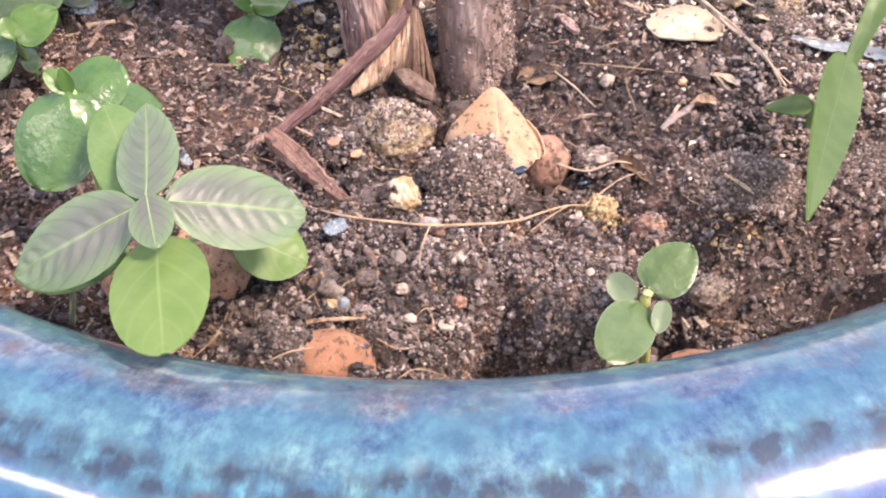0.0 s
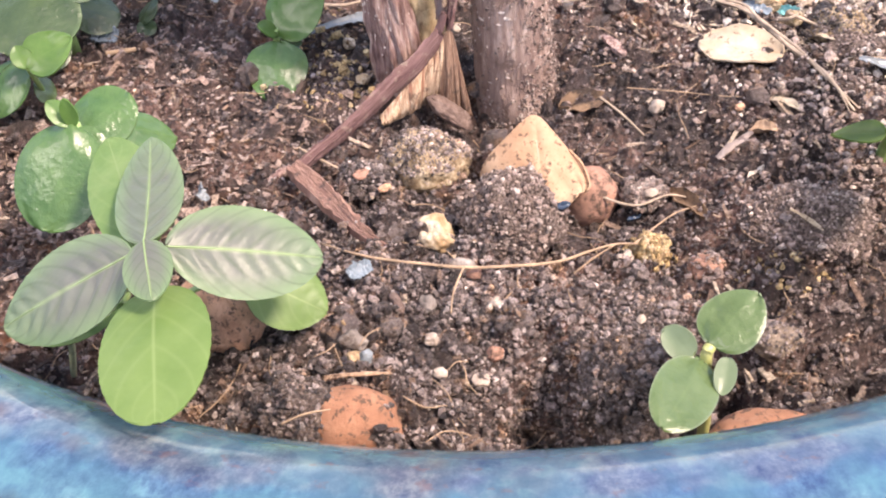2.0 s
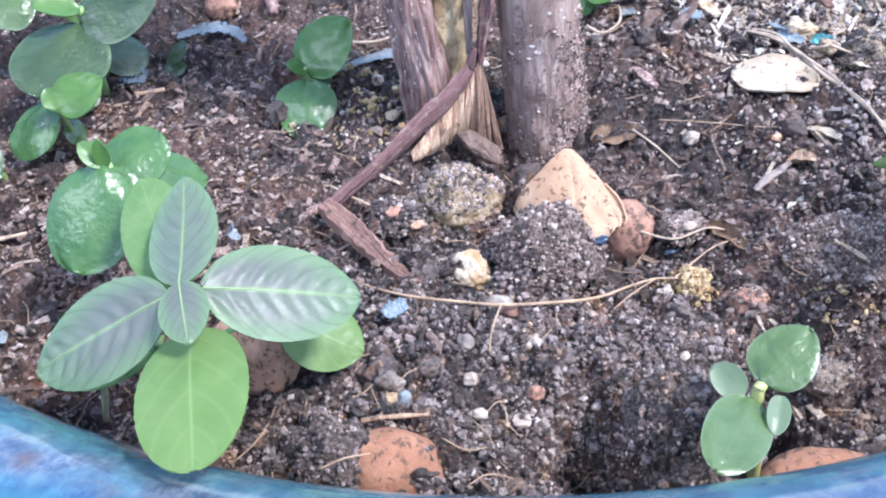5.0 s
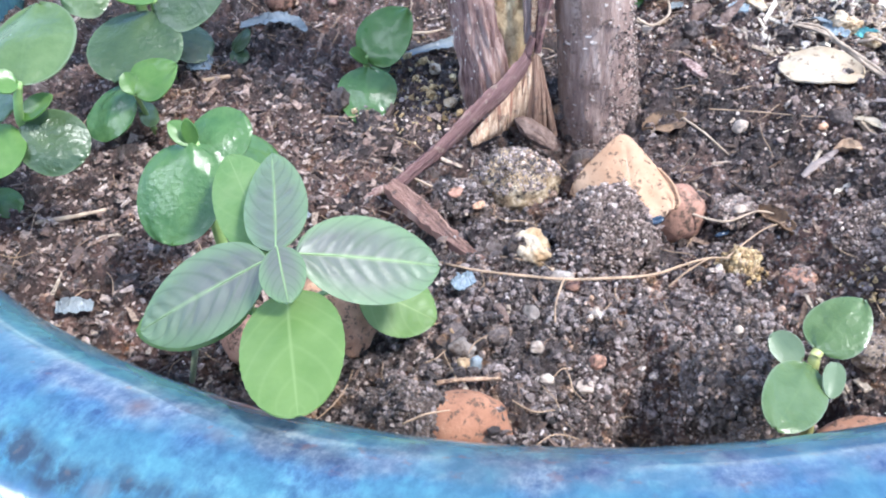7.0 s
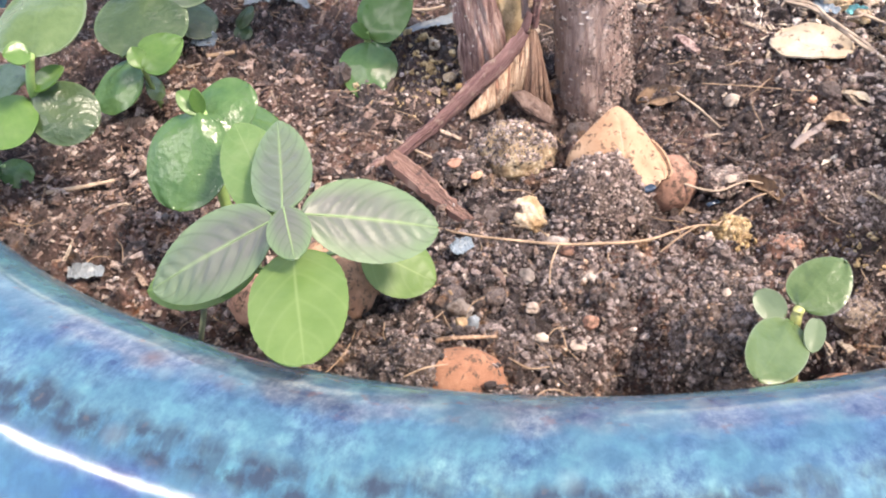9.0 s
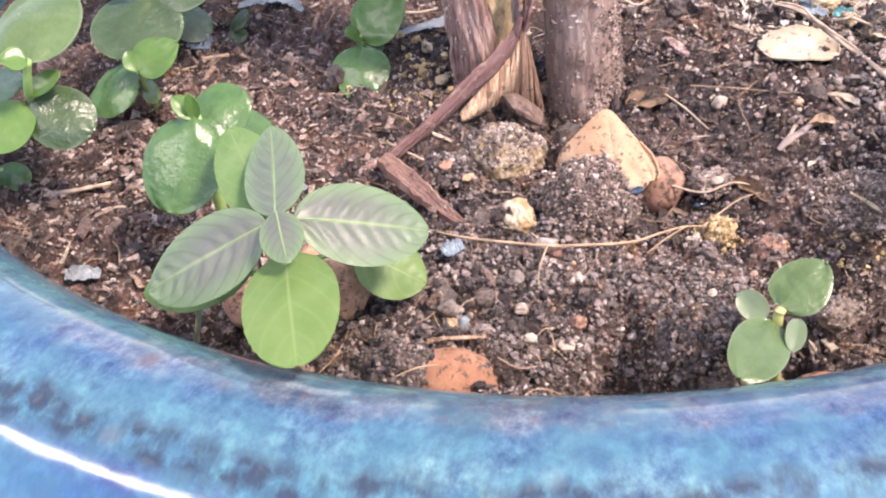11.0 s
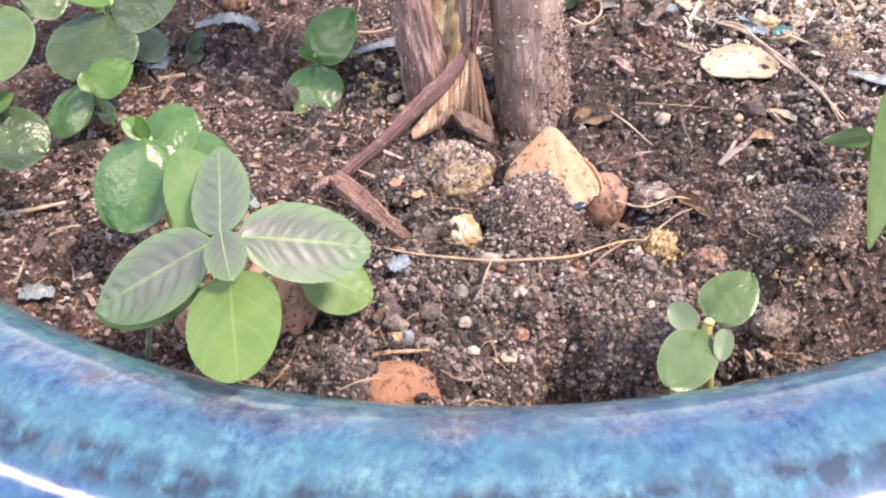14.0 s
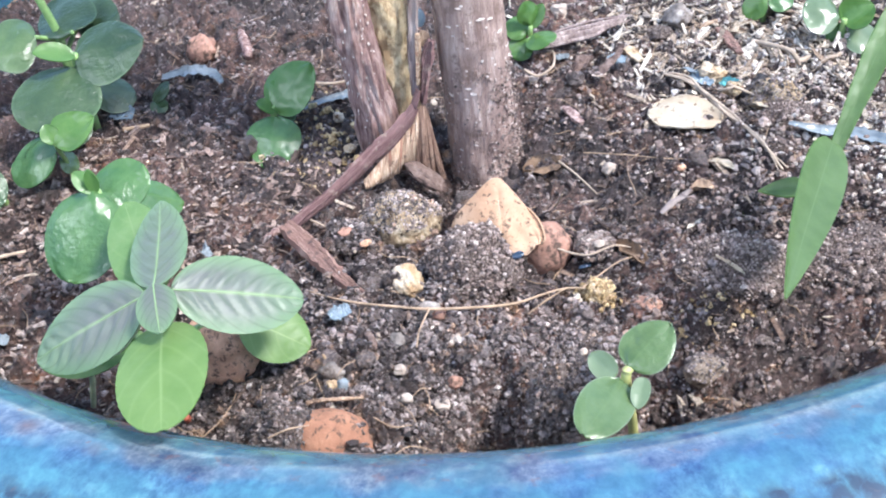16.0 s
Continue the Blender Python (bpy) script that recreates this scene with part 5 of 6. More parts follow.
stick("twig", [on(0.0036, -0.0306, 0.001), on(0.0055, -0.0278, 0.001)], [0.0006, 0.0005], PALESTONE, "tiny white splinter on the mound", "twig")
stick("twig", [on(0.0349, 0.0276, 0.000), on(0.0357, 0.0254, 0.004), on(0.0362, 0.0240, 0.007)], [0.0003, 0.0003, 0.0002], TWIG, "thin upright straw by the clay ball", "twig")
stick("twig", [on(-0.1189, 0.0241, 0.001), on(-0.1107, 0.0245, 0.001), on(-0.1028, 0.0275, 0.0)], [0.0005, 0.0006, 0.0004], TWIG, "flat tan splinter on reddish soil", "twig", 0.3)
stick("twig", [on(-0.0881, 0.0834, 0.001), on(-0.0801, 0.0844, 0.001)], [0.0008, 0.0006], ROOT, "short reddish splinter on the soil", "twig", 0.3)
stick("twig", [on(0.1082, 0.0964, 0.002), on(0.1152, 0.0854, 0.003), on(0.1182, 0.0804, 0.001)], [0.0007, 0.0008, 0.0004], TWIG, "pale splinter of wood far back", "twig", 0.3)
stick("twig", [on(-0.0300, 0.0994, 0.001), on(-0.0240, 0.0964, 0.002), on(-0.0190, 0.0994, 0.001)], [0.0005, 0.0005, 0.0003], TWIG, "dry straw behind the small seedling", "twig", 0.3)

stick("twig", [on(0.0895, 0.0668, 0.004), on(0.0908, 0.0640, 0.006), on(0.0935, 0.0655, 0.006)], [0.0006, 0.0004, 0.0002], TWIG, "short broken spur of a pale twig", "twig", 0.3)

# litter far back, beyond the cream leaf


def chip(a, b, width, mat, label, category="wood chip", thick=0.0008, seed=1.0, lift=0.002):
    """A flat, splintered piece of wood or bark."""
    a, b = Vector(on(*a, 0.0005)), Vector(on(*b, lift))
    v, f, uv = strip([a, a.lerp(b, 0.35) + Vector((0, 0, 0.0006)), a.lerp(b, 0.7), b], [width * 0.5, width, width * 0.9, width * 0.4], (b.y - a.y, a.x - b.x, 0.002), thick, 0.12, 18, 7, seed, 0.5, 0.12)
    return tagged(mesh_object(category.replace(" ", "_"), v, f, mat, True, uv), label, category)


chip((0.1014, 0.1082), (0.1026, 0.0891), 0.0032, PEEL_BROWN, "long brown splinter of bark on dry litter", "bark chip", 0.0012, 31)
chip((0.0959, 0.1096), (0.1029, 0.1120), 0.0026, PEEL_TAN, "short pale chip of wood on dry litter", seed=32)
chip((0.0570, 0.0850), (0.0660, 0.0935), 0.0034, DULL_BARK, "dark curled leaf fragment behind the stem", "leaf scrap", 0.0003, 33, 0.005)
chip((0.0698, 0.1029), (0.0711, 0.0894), 0.0040, OCHRE, "upright ochre flake of bark among litter", "bark chip", 0.0012, 34, 0.003)
chip((0.0985, 0.0627), (0.1001, 0.0573), 0.0034, CREAMLEAF, "pale split husk beside the knotty twig", "husk", 0.0004, 35, 0.003)
chip((0.1179, 0.0968), (0.1221, 0.0909), 0.0026, PEEL_TAN, "tan wood chip on pale dry litter", seed=36)
chip((0.1156, 0.0810), (0.1226, 0.0838), 0.0020, TWIG, "thin grey-tan wood chip on dry litter", seed=37)
chip((0.1248, 0.0814), (0.1315, 0.0833), 0.0020, TWIG, "splintered grey-tan wood chip near the glossy seedling", seed=38)
chip((0.0616, 0.0213), (0.0703, 0.0256), 0.0022, GREYLEAF, "greyish flat chip on dark soil", seed=39)
chip((0.0840, 0.0863), (0.0848, 0.0760), 0.0022, FILM, "curled whitish scrap of plastic by the twig", "plastic scrap", 0.0003, 40, 0.005)
chip((0.0450, 0.0720), (0.0480, 0.0610), 0.0030, BARK_ROUGH, "rough brown bark chip near the stem", "bark chip", 0.0012, 41)
chip((0.0850, 0.0440), (0.0905, 0.0405), 0.0024, GREYLEAF, "grey weathered chip of bark on soil", "bark chip", 0.0008, 42)
chip((0.1050, 0.0250), (0.1120, 0.0290), 0.0030, PEEL_BROWN, "brown bark chip near the grass", "bark chip", 0.0010, 43)
lump("stone", (0.0904, 0.1158, 0.0060), (0.0054, 0.0042, 0.0044), GREYSTONE, "dark grey angular stone far back", "stone", rough=0.2, seed=31.0, level=4, cuts=7)
lump("stone", (0.0819, 0.1073, 0.0050), (0.0040, 0.0036, 0.0032), CLOD, "dark rough pebble far back", "stone", rough=0.25, seed=32.0, level=4, cuts=5)
lump("stone", (0.0945, 0.0700, 0.0060), (0.0024, 0.0022, 0.0022), MOSSY, "small rust-brown pebble beside the teal scrap", "stone", rough=0.3, seed=33.0, level=4, fine=0.05)
lump("stone", (0.0537, 0.1305, 0.0050), (0.0036, 0.0030, 0.0028), PALESTONE, "whitish pebble far behind the stem", "stone", rough=0.25, seed=34.0, level=4, cuts=6)
crusted("soil_clod", (0.1060, 0.0560, 0.0030), (0.0080, 0.0060, 0.0050), CLOD, "low crumbling clod beside the plastic strip", "soil clod", 700, 0.0004, crust=CRUST, rough=0.4, seed=35.0, level=4, fine=0.1)
crusted("soil_clod", (0.1000, -0.0080, 0.0040), (0.0120, 0.0100, 0.0070), CLOD, "broad gritty clod under the grass blade", "soil clod", 2200, 0.00042, crust=CRUST, rough=0.35, seed=36.0, level=5, fine=0.1)

# small pieces that lie singly on the mound and round the stem


def bit(at, radii, mat, label, category="stone", turn=0.0, seed=1.0, cuts=6, name="stone"):
    v, f = ball(at, radii, 0.2, 1.7, seed, 4, turn, 0.05, cuts)
    return tagged(mesh_object(name, v, f, mat), label, category)


bit((-0.0127, -0.0298, 0.0186), (0.0011, 0.0026, 0.0011), DULL_BARK, "porous pale brown piece of wood on the mound", "wood chip", 0.35, 51, 3, "wood_chip")
bit((-0.0073, -0.0304, 0.0184), (0.0016, 0.0018, 0.0016), GREYSTONE, "dark grey rounded pebble on the mound", seed=52)
bit((-0.0137, -0.0367, 0.0202), (0.0021, 0.0017, 0.0017), LUMP, "smooth dark brown crumb of soil", "soil clod", 0.3, 53, 2, "soil_clod")
bit((-0.0237, -0.0392, 0.0178), (0.0019, 0.0018, 0.0019), GREYSTONE, "blue-grey pebble beside the clay ball", seed=54)
bit((-0.0200, -0.0430, 0.0206), (0.0014, 0.0013, 0.0013), OCHRE, "small yellowish brown pebble beside the clay ball", seed=55)
bit((-0.0180, -0.0433, 0.0208), (0.0014, 0.0009, 0.0016), FILM, "whitish fragment of plastic beside the clay ball", "plastic scrap", 0.4, 56, 5, "plastic_scrap")
bit((-0.0220, -0.0352, 0.0204), (0.0006, 0.0011, 0.0009), OCHRE, "yellow sliver of husk on the mound", "husk", 0.3, 57, 4, "husk")
bit((0.0037, -0.0392, 0.0136), (0.0016, 0.0012, 0.0016), CLAY_DULL, "reddish flat chip at the edge of the hollow", seed=58)
bit((0.0312, -0.0324, 0.0112), (0.0009, 0.0008, 0.0008), PALESTONE, "tiny pale grain on a clod", seed=59)
bit((0.0052, -0.0300, 0.0164), (0.0008, 0.0007, 0.0008), PALESTONE, "tiny yellowish grain on the mound", seed=60)
bit((0.0101, -0.0341, 0.0156), (0.0013, 0.0012, 0.0012), LUMP, "dark crumb of soil on the mound", "soil clod", 0.2, 61, 2, "soil_clod")
bit((-0.0060, -0.0453, 0.0173), (0.0014, 0.0011, 0.0010), PALESTONE, "dull whitish chip near the clay ball", seed=62)
bit((-0.0192, 0.0160, 0.0110), (0.0020, 0.0014, 0.0008), CLAY_DULL, "flat red-brown flake beside the bark strip", "bark chip", 0.3, 63, 4, "bark_chip")
bit((-0.0144, 0.0128, 0.0093), (0.0015, 0.0010, 0.0007), CLAY_TAN, "small pink-brown flake beside the crusted stone", "bark chip", 0.6, 64, 4, "bark_chip")
bit((-0.0174, 0.0122, 0.0074), (0.0005, 0.0005, 0.0005), PALESTONE, "tiny white grain beside the bark strip", seed=65)
bit((0.0205, -0.0070, 0.0176), (0.0018, 0.0008, 0.0010), FILM_NAVY, "crumpled navy scrap of film between clod and leaf", "plastic scrap", 0.2, 66, 5, "plastic_scrap")
bit((0.0387, 0.0045, 0.0016), (0.0020, 0.0007, 0.0006), FILM_NAVY, "small dark blue scrap of film by the grey stone", "plastic scrap", 0.3, 67, 4, "plastic_scrap")
bit((0.0089, 0.0560, 0.0022), (0.0020, 0.0018, 0.0022), LUMP, "brown crumb of earth at the foot of the stem", "soil clod", 0.2, 68, 4, "soil_clod")
bit((0.0066, 0.0790, 0.0058), (0.0011, 0.0010, 0.0014), PALESTONE, "small white pebble between the stems", seed=69)
bit((0.0543, 0.0540, 0.0042), (0.0014, 0.0012, 0.0012), CLOD, "grey crumb of soil on dark ground", "soil clod", 0.1, 70, 4, "soil_clod")
bit((0.0701, 0.0350, 0.0056), (0.0012, 0.0010, 0.0009), CLAY_TAN, "tiny rust-coloured crumb on dark soil", seed=71)
bit((-0.0189, 0.0600, 0.0056), (0.0018, 0.0016, 0.0015), OCHRE, "ochre crumb beside the peeling stem", seed=72)
bit((-0.0224, 0.0780, 0.0050), (0.0020, 0.0017, 0.0016), OCHRE, "larger ochre crumb behind the bark strip", seed=73)
for at, size, seed in (((-0.062, -0.012, 0.0085), 0.0016, 80), ((-0.088, 0.012, 0.0062), 0.0019, 81), ((-0.096, 0.022, 0.0058), 0.0015, 82), ((-0.079, 0.030, 0.0056), 0.0017, 83), ((-0.103, 0.008, 0.0070), 0.0020, 84), ((-0.110, 0.020, 0.0066), 0.0014, 85)):
    bit((at[0], at[1], soil_height(at[0], at[1]) + 0.4 * size), (size, size * 0.7, size * 0.45), PEEL_BROWN if seed % 2 else DULL_BARK, "flat reddish brown flake of bark mulch", "bark chip", seed * 0.7, seed, 5, "bark_chip")

# fine root hairs
rng = random.Random(4)
hv, hf = [], []
for k in range(330):
    x, y = rng.uniform(-0.13, 0.13), -0.06 + 0.20 * rng.random() ** 1.3
    if (x - POT.x) ** 2 + (y - POT.y) ** 2 > 0.178 ** 2:
        continue
    a, ln = rng.uniform(0, 6.28), rng.uniform(0.004, 0.013)
    pts = []
    for s in range(4):
        pts.append((x, y, soil_level(x, y) + 0.0012 + rng.uniform(0, 0.0018)))
        x, y, a = x + math.cos(a) * ln / 3, y + math.sin(a) * ln / 3, a + rng.uniform(-0.7, 0.7)
    v, f = tube(pts, [0.00009, 0.00014, 0.00011, 0.00006], 4, 0, 3)
    o = len(hv)
    hv += v
    hf += [tuple(i + o for i in q) for q in f]
tagged(mesh_object("root_hairs", hv, hf, ROOT), "fine tan root hairs on the soil", "root hairs", kind="stuff")

# ---- scraps of plastic film ----


def film(pts, widths, mat, label, lat=(0.2, 0.9, 0.35), seed=1.0):
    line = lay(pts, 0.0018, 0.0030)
    last = len(widths) - 1
    broad = [float(np.interp(k * last / (len(line) - 1), range(last + 1), widths)) for k in range(len(line))]
    v, f, uv = strip(line, broad, lat, 0.0002, 0.18, 48, 9, seed, 0.45, 0.22)
    return tagged(mesh_object("plastic_scrap", v, f, mat, True, uv), label, "plastic scrap", "plastic scraps")


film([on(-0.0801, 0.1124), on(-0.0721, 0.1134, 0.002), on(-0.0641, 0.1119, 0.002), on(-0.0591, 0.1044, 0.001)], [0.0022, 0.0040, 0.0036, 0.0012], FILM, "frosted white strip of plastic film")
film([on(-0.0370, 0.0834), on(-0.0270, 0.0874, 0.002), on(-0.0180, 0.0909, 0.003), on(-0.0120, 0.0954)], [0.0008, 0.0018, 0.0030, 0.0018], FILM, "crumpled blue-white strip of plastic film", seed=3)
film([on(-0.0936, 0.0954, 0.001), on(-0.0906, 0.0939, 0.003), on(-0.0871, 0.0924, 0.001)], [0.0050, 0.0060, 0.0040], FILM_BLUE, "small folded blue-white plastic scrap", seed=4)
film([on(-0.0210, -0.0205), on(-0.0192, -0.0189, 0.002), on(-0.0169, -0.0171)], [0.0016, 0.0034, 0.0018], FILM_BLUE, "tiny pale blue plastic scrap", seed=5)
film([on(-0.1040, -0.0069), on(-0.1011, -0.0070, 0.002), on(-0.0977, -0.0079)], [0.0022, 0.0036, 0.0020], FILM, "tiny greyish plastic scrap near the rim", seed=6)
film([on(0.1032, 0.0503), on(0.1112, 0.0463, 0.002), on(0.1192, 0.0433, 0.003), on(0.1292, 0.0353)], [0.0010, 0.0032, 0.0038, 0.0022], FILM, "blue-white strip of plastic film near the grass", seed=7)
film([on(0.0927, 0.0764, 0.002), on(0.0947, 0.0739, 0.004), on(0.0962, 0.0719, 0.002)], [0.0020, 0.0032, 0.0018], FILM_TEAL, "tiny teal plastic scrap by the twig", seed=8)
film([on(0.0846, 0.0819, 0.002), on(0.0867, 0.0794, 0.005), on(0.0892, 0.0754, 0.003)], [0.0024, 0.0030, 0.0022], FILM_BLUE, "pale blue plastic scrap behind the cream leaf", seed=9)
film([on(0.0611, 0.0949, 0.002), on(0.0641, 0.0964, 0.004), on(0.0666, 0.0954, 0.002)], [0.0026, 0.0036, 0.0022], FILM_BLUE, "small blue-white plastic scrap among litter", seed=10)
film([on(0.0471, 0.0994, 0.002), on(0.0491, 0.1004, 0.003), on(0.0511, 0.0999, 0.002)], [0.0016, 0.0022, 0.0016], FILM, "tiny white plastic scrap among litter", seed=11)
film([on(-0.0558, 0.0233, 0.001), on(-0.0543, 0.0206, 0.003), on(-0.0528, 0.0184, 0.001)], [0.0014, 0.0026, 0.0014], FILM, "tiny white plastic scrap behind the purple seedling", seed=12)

# ---- seedlings ----


def seedling(at, label, leaves, stalks, group="", category="seedling", name="seedling"):
    plant = root(name, at, label, category, group)
    for spec in leaves:
        base, tip, width, mat, form = spec[:5]
        opt = dict(spec[5]) if len(spec) > 5 else {}
        rib = opt.pop("rib", None)
        grid = leaf_grid(base, tip, width, form=form, seed=base[0] * 900 + tip[1] * 500, **opt)
        v, f, uv = sheet(grid, 0.0003)
        leaf = under(mesh_object("leaf", v, f, mat, True, uv), plant)
        if rib:
            c = len(grid[0]) // 2
            h = (grid[4][c + 1] - grid[4][c - 1]).cross(grid[6][c] - grid[4][c]).normalized()
            if h.z < 0:
                h = -h
            idx = [0, len(grid) // 3, 2 * len(grid) // 3, 9 * len(grid) // 10]
            v, f = tube([grid[i][c] + h * 0.0002 for i in idx], [0.00016, 0.00010, 0.00006, 0.00003], 6)
            under(mesh_object("midrib", v, f, rib), leaf)
    for pts, r0, r1, mat in stalks:
        k = len(pts) - 1
        v, f = tube(pts, [r0 + (r1 - r0) * i / k for i in range(k + 1)], 10, 0.05, 7)
        under(mesh_object("stalk", v, f, mat), plant)
    return plant


V = dict(teeth=0.012, veins=0.074, count=8, nu=72, nv=19, cup=-0.05, droop=0.10, rib=RIB)
L = dict(teeth=0.018, veins=0.020, count=6, nu=64, nv=15, cup=-0.04, droop=0.06)
hub = (-0.0462, -0.0455, 0.0515)
seedling((-0.0722, -0.0325, 0.004), "seedling with ribbed purple-green upper leaves and lime lower leaves", [
    ((-0.0480, -0.0457, 0.0512), (-0.0712, -0.0468, 0.0400), 0.0143, VELVET, "ovate", V),
    ((-0.0435, -0.0448, 0.0512), (-0.0220, -0.0400, 0.0420), 0.0148, VELVET, "ovate", V),
    ((-0.0468, -0.0436, 0.0512), (-0.0502, -0.0160, 0.0475), 0.0106, VELVET, "ovate", dict(V, droop=-0.1)),
    ((-0.0460, -0.0452, 0.0532), (-0.0439, -0.0555, 0.0520), 0.0070, VELVET, "ovate", dict(V, veins=0.015)),
    ((-0.0454, -0.0485, 0.0470), (-0.0420, -0.0732, 0.0498), 0.0152, LIME, "round", dict(L, droop=0.12)),
    ((-0.0485, -0.0395, 0.0460), (-0.0605, -0.0080, 0.0450), 0.0122, PALE, "ovate", L),
    ((-0.0549, -0.0368, 0.0345), (-0.0768, -0.0360, 0.0290), 0.0120, PALE, "ovate", L),
    ((-0.0370, -0.0320, 0.0310), (-0.0243, -0.0343, 0.0230), 0.0122, LIME, "ovate", L),
], [([(-0.0715, -0.0335, 0.0115), (-0.0676, -0.0370, 0.0225), (-0.0644, -0.0400, 0.0313), (-0.0560, -0.0440, 0.038), hub], 0.00055, 0.0007, STALK_PALE),
    ([(-0.0530, -0.0450, 0.040), (-0.0470, -0.0430, 0.038), (-0.0420, -0.0370, 0.0350), (-0.0368, -0.0322, 0.0310)], 0.0006, 0.0005, STALK),
    ([(-0.0530, -0.0450, 0.040), (-0.0549, -0.0368, 0.0340)], 0.0006, 0.0005, STALK),
    ([hub, (-0.0458, -0.0470, 0.0480), (-0.0454, -0.0490, 0.0470)], 0.0006, 0.0005, STALK)])

P = dict(cup=-0.10, droop=0.16, nu=34, nv=17, veins=0.014, count=4, wave=0.07)
S = dict(cup=0.10, droop=0.08, nu=14, nv=9)
GROUP = "heart-leaved seedlings"
seedling((-0.0705, 0.0040, 0.003), "glossy green seedling with round wet-looking leaves", [
    ((-0.0690, 0.0000, 0.0420), (-0.0748, -0.0155, 0.0310), 0.0172, SHINY, "round", dict(P, droop=0.22)),
    ((-0.0683, -0.0002, 0.0390), (-0.0597, 0.0068, 0.0440), 0.0128, SHINY, "round", dict(P, droop=0.2)),
    ((-0.0686, 0.0006, 0.0410), (-0.0669, -0.0060, 0.0355), 0.0112, SHINY, "round", P),
    ((-0.0682, -0.0005, 0.0420), (-0.0725, 0.0020, 0.0460), 0.0044, FRESH, "ovate", S),
    ((-0.0682, -0.0005, 0.0420), (-0.0684, -0.0004, 0.0478), 0.0030, FRESH, "ovate", S),
    ((-0.0660, 0.0130, 0.0310), (-0.0560, 0.0184, 0.0240), 0.0100, SHINY, "round", P)],
    [([(-0.0705, 0.0040, 0.000), (-0.0700, 0.0030, 0.020), (-0.0683, -0.0002, 0.0420)], 0.0014, 0.0011, STALK),
     ([(-0.0700, 0.0030, 0.022), (-0.0660, 0.0130, 0.0310)], 0.0007, 0.0006, STALK)], GROUP)
seedling((-0.0975, 0.0625, 0.003), "small green seedling with three round leaves", [
    ((-0.0971, 0.0543, 0.0180), (-0.1137, 0.0583, 0.0130), 0.0160, SHINY, "round", P),
    ((-0.0958, 0.0522, 0.0220), (-0.0856, 0.0569, 0.0270), 0.0123, FRESH, "heart", dict(P, cup=0.08)),
    ((-0.0958, 0.0522, 0.0220), (-0.0985, 0.0560, 0.0260), 0.0050, FRESH, "ovate", S),
    ((-0.0986, 0.0574, 0.0140), (-0.0945, 0.0595, 0.0100), 0.0072, SAGE, "round", P)],
    [([(-0.0975, 0.0625, 0.000), (-0.0972, 0.0580, 0.012), (-0.0960, 0.0524, 0.0220)], 0.0008, 0.0006, STALK)], GROUP)
seedling((-0.1165, 0.0560, 0.003), "tall light green seedling with broad rounded leaves", [
    ((-0.1056, 0.0180, 0.0480), (-0.1070, 0.0432, 0.0540), 0.0200, SAGE, "round", dict(P, droop=0.1)),
    ((-0.1105, 0.0216, 0.0360), (-0.0975, 0.0161, 0.0300), 0.0146, DEEP, "round", P),
    ((-0.1133, 0.0219, 0.0360), (-0.1185, 0.0100, 0.0320), 0.0132, FRESH, "round", P),
    ((-0.1096, 0.0206, 0.0380), (-0.1020, 0.0223, 0.0420), 0.0053, FRESH, "ovate", S),
    ((-0.1056, 0.0180, 0.0480), (-0.1100, 0.0160, 0.0500), 0.0060, FRESH, "ovate", S),
    ((-0.1144, 0.0250, 0.0360), (-0.1278, 0.0385, 0.0340), 0.0100, SAGE, "round", P)],
    [([(-0.1165, 0.0560, 0.000), (-0.1150, 0.0400, 0.022), (-0.1105, 0.0220, 0.036), (-0.1056, 0.0180, 0.0480)], 0.0012, 0.0009, STALK)], GROUP)
seedling((-0.1300, 0.0325, 0.003), "tiny low seedling with shiny leaves near the rim", [
    ((-0.1310, 0.0325, 0.0100), (-0.1240, 0.0295, 0.0070), 0.0074, SHINY, "round", P),
    ((-0.1310, 0.0325, 0.0100), (-0.1380, 0.0310, 0.0080), 0.0070, SHINY, "round", P)],
    [([(-0.1300, 0.0325, 0.000), (-0.1308, 0.0325, 0.0102)], 0.0008, 0.0007, STALK)], GROUP)
seedling((-0.0985, 0.0905, 0.003), "leafy cluster seedling with large dull green leaves", [
    ((-0.0952, 0.0853, 0.0300), (-0.0750, 0.0844, 0.0340), 0.0220, DEEP, "heart", P),
    ((-0.0960, 0.0831, 0.0280), (-0.1036, 0.0617, 0.0220), 0.0250, DEEP, "round", P),
    ((-0.0946, 0.0840, 0.0310), (-0.1036, 0.0788, 0.0360), 0.0071, FRESH, "ovate", S),
    ((-0.0984, 0.0960, 0.0120), (-0.0862, 0.1006, 0.0080), 0.0142, DEEP, "round", P),
    ((-0.1020, 0.0890, 0.0120), (-0.1006, 0.0766, 0.0060), 0.0102, DEEP, "round", P)],
    [([(-0.0985, 0.0905, 0.000), (-0.0975, 0.0890, 0.015), (-0.0948, 0.0845, 0.0310)], 0.0015, 0.0011, STALK),
     ([(-0.0975, 0.0890, 0.015), (-0.0984, 0.0960, 0.0120)], 0.0007, 0.0006, STALK)], GROUP)
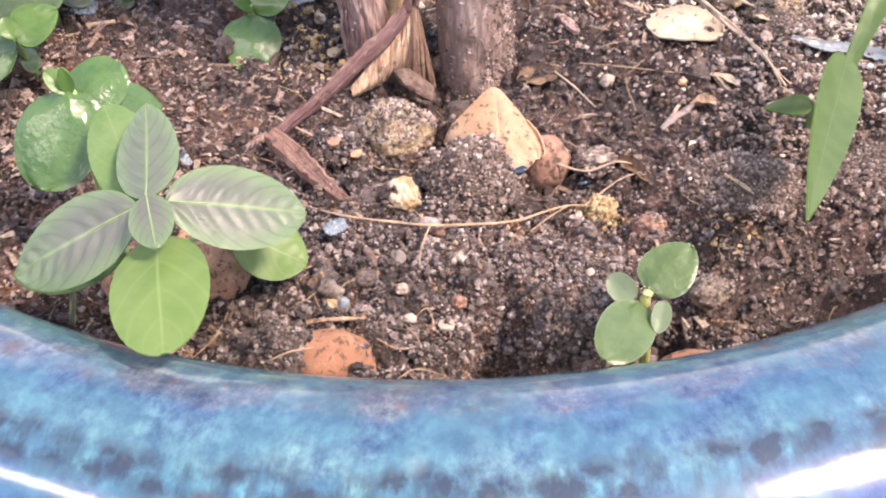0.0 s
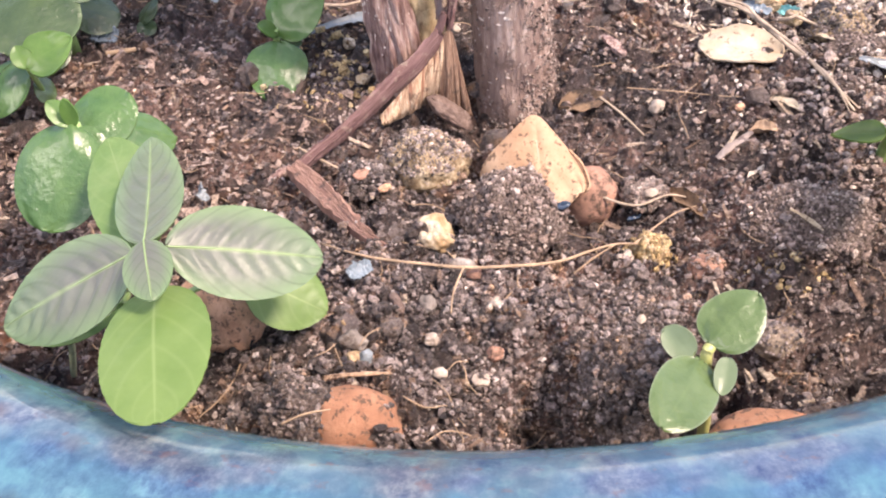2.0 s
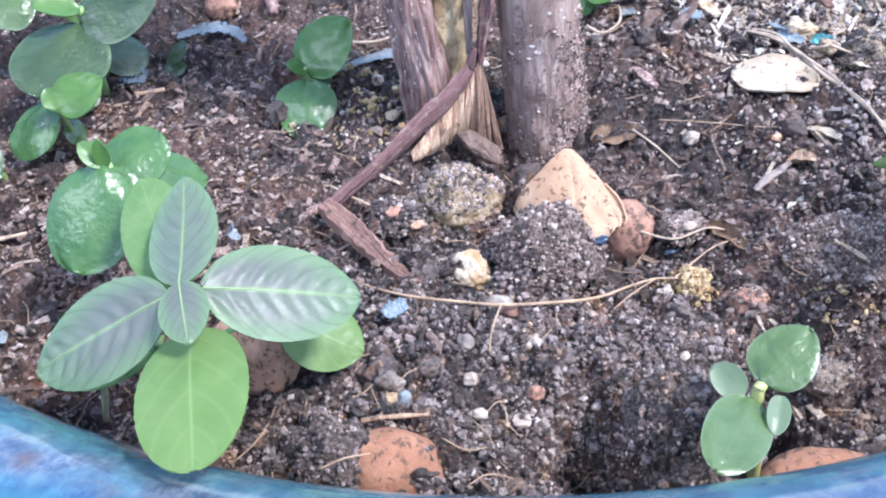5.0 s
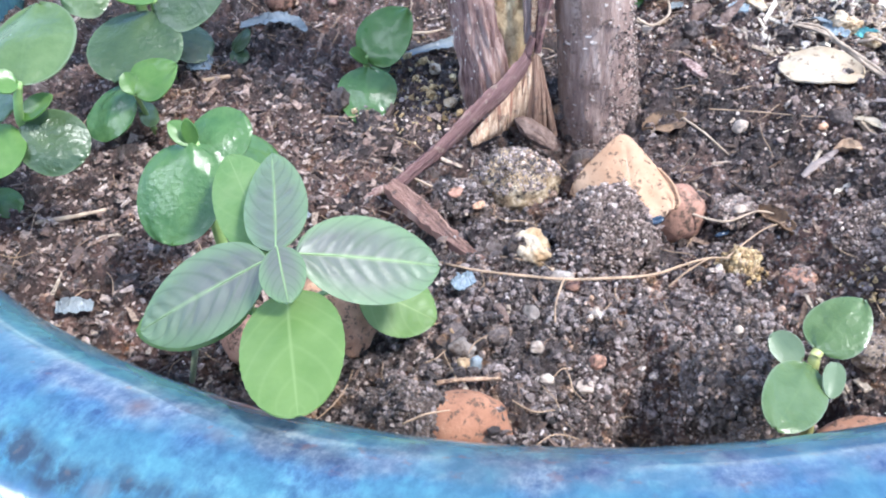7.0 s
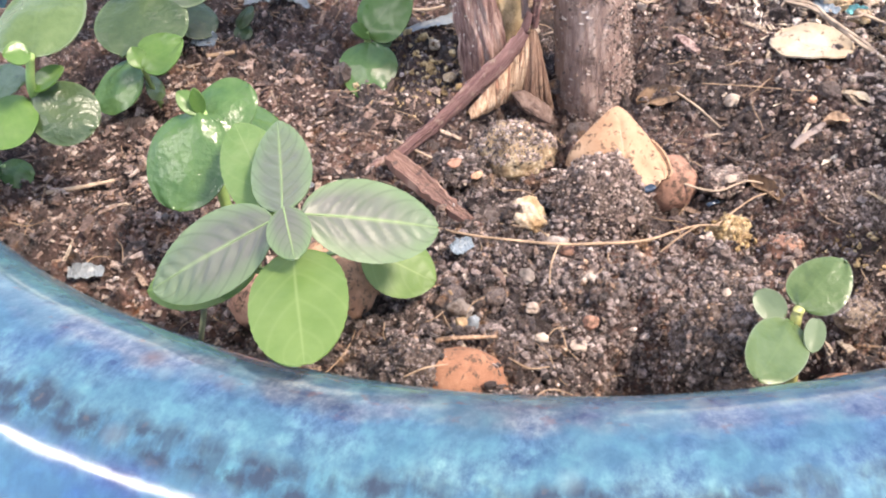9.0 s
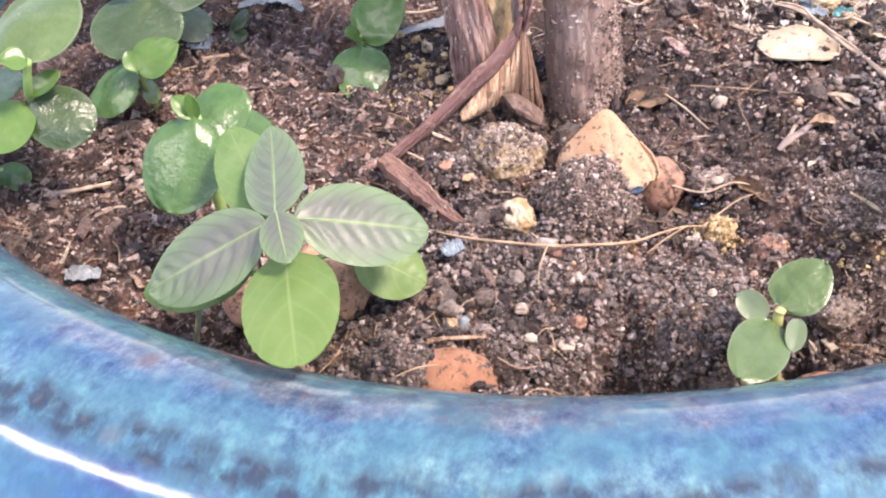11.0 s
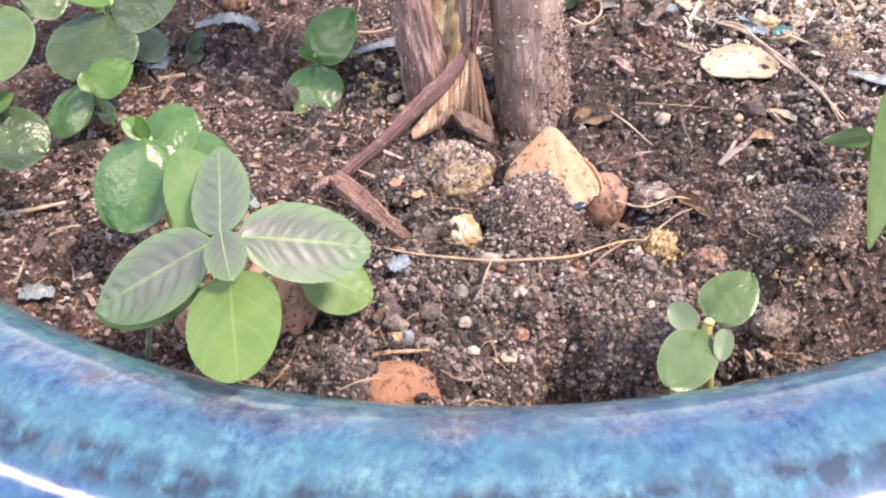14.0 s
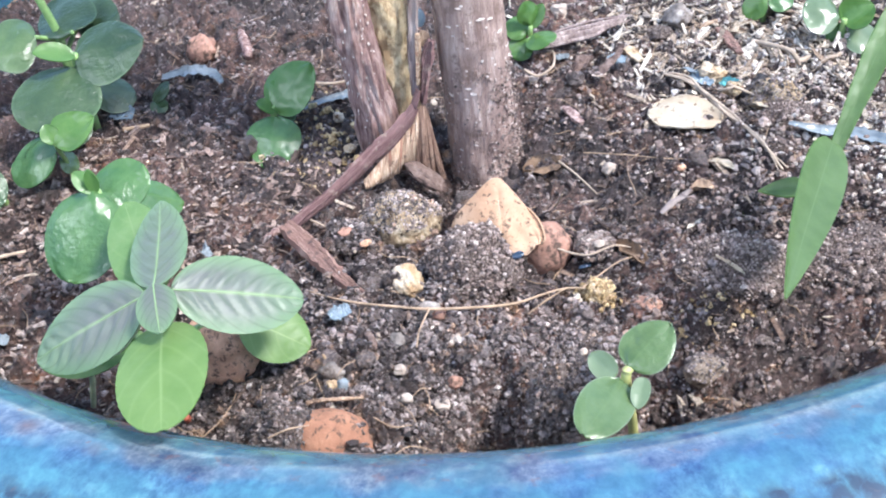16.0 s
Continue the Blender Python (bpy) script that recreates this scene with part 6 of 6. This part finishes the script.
seedling((-0.1060, 0.1080, 0.003), "dull green seedling behind the leafy cluster", [
    ((-0.1103, 0.1000, 0.0300), (-0.1245, 0.0972, 0.0300), 0.0201, SAGE, "round", P),
    ((-0.0990, 0.1010, 0.0300), (-0.1080, 0.1201, 0.0340), 0.0185, DEEP, "round", P),
    ((-0.1016, 0.1120, 0.0260), (-0.0886, 0.1141, 0.0300), 0.0185, DEEP, "round", P)],
    [([(-0.1060, 0.1080, 0.000), (-0.1060, 0.1060, 0.018), (-0.1050, 0.1040, 0.0300), (-0.1080, 0.104, 0.046)], 0.0017, 0.0011, STALK),
     ([(-0.1060, 0.1060, 0.020), (-0.1016, 0.1120, 0.0260)], 0.0008, 0.0007, STALK),
     ([(-0.1055, 0.1050, 0.026), (-0.1103, 0.1000, 0.0300)], 0.0008, 0.0007, STALK),
     ([(-0.1055, 0.1050, 0.026), (-0.0990, 0.1010, 0.0300)], 0.0008, 0.0007, STALK)], GROUP)
seedling((-0.0400, 0.0735, 0.003), "two-leaved heart-shaped seedling on bare soil", [
    ((-0.0408, 0.0739, 0.0130), (-0.0282, 0.0789, 0.0240), 0.0165, FRESH, "heart", dict(P, cup=-0.06)),
    ((-0.0397, 0.0710, 0.0120), (-0.0420, 0.0567, 0.0040), 0.0160, SHINY, "heart", P),
    ((-0.0399, 0.0728, 0.0130), (-0.0438, 0.0700, 0.0175), 0.0052, FRESH, "ovate", S),
    ((-0.0390, 0.0725, 0.0110), (-0.0340, 0.0715, 0.0105), 0.0062, DEEP, "round", S)],
    [([(-0.0400, 0.0735, 0.000), (-0.0402, 0.0732, 0.007), (-0.0405, 0.0736, 0.0140)], 0.0012, 0.0009, STALK)], GROUP)
seedling((-0.0800, 0.0985, 0.003), "tiny two-leaved seedling on bare soil", [
    ((-0.0813, 0.0994, 0.0060), (-0.0750, 0.0960, 0.0115), 0.0068, DEEP, "round", P),
    ((-0.0796, 0.0978, 0.0060), (-0.0782, 0.0927, 0.0042), 0.0056, DEEP, "round", P)],
    [([(-0.0800, 0.0985, 0.000), (-0.0802, 0.0986, 0.0062)], 0.0007, 0.0006, STALK)], GROUP)
seedling((0.0355, -0.0545, 0.004), "waxy sage-green seedling with one big and two tiny leaves", [
    ((0.0345, -0.0560, 0.0318), (0.0428, -0.0500, 0.0362), 0.0098, SAGE, "heart", dict(P, cup=-0.10, hint=(-0.40, -0.40, 0.82))),
    ((0.0332, -0.0578, 0.0300), (0.0238, -0.0705, 0.0330), 0.0094, SAGE, "round", dict(P, cup=0.04, droop=0.06)),
    ((0.0318, -0.0568, 0.0302), (0.0282, -0.0530, 0.0330), 0.0047, WAXY, "round", dict(S, hint=(-0.35, -0.45, 0.82))),
    ((0.0366, -0.0584, 0.0312), (0.0341, -0.0640, 0.0300), 0.0034, WAXY, "round", S)],
    [([(0.0370, -0.0550, 0.000), (0.0362, -0.0560, 0.014), (0.0338, -0.0572, 0.0295), (0.0345, -0.0563, 0.0318)], 0.0010, 0.0009, STALK_YELLOW),
     ([(0.0338, -0.0575, 0.0288), (0.0322, -0.0570, 0.0300)], 0.0005, 0.0004, STALK)], GROUP)
seedling((0.0395, 0.1055, 0.003), "small bright green seedling behind the stem", [
    ((0.0400, 0.1034, 0.0120), (0.0440, 0.0950, 0.0140), 0.0100, FRESH, "round", P),
    ((0.0399, 0.1060, 0.0140), (0.0385, 0.1060, 0.0220), 0.0075, FRESH, "ovate", P),
    ((0.0388, 0.1044, 0.0100), (0.0330, 0.1018, 0.0060), 0.0085, FRESH, "round", P),
    ((0.0394, 0.1070, 0.0120), (0.0325, 0.1090, 0.0140), 0.0090, FRESH, "round", P),
    ((0.0400, 0.1060, 0.0130), (0.0440, 0.1080, 0.0200), 0.0050, FRESH, "ovate", S)],
    [([(0.0395, 0.1055, 0.000), (0.0397, 0.1055, 0.0140)], 0.0010, 0.0008, STALK)], GROUP)
# WAXY's pale tone puts reflected sky into the colour of two leaves.
seedling((0.1340, 0.0905, 0.003), "glossy seedling with round leaves, two coloured pale for reflected sky", [
    ((0.1320, 0.0897, 0.0140), (0.1222, 0.0932, 0.0180), 0.0140, WAXY, "round", P),
    ((0.1341, 0.0894, 0.0120), (0.1420, 0.0907, 0.0180), 0.0107, FRESH, "heart", dict(P, cup=0.3)),
    ((0.1353, 0.0893, 0.0100), (0.1430, 0.0840, 0.0080), 0.0119, WAXY, "round", P),
    ((0.1343, 0.0914, 0.0110), (0.1308, 0.0905, 0.0060), 0.0063, FRESH, "round", P)],
    [([(0.1340, 0.0905, 0.000), (0.1338, 0.0898, 0.0140)], 0.0012, 0.0009, STALK)], GROUP)
seedling((0.1180, 0.1135, 0.003), "pale green seedling far back near the litter", [
    ((0.1165, 0.1129, 0.0120), (0.1112, 0.1115, 0.0060), 0.0080, FRESH, "round", P),
    ((0.1195, 0.1139, 0.0120), (0.1255, 0.1096, 0.0100), 0.0092, SHINY, "round", P)],
    [([(0.1180, 0.1135, 0.000), (0.1180, 0.1135, 0.0122)], 0.0009, 0.0007, STALK)], GROUP)

# a grass plant with a kinked blade
grass = root("grass_plant", (0.0960, 0.0150, 0.003), "grass plant with one long kinked green blade", "grass")
v, f, uv = sheet(leaf_grid((0.0962, 0.0085, 0.0285), (0.0660, -0.0440, 0.0320), 0.0112, (0.35, -0.45, 0.85), "blade", 0.12, -0.02, 0, 1, 0, 40, 11, 3.0, 0.03), 0.0004)
under(mesh_object("blade", v, f, GRASS, True, uv), grass)
v, f, uv = strip([(0.0965, 0.0075, 0.0253), (0.1000, 0.0115, 0.0302), (0.1047, 0.0170, 0.0362), (0.1097, 0.0230, 0.0418), (0.1148, 0.0290, 0.0470), (0.1234, 0.0390, 0.0549)], [0.0026, 0.0036, 0.0050, 0.0060, 0.0056, 0.0030], (0.95, -0.35, 0.0), 0.0004, -0.14, 40, 9, 1.0, 0.02)
under(mesh_object("blade", v, f, GRASS, True, uv), grass)
v, f, uv = sheet(leaf_grid((0.0935, 0.0115, 0.0130), (0.0840, 0.0165, 0.0100), 0.0056, (0.1, -0.45, 0.85), "blade", 0.2, 0.05, 0, 1, 0, 20, 9, 5.0, 0.03), 0.0004)
under(mesh_object("blade", v, f, GRASS, True, uv), grass)
v, f = tube([(0.0960, 0.0150, 0.000), (0.0955, 0.0130, 0.010), (0.0958, 0.0100, 0.0200), (0.0960, 0.0090, 0.0268)], [0.0014, 0.0013, 0.0012, 0.0010], 10)
under(mesh_object("stalk", v, f, STALK), grass)
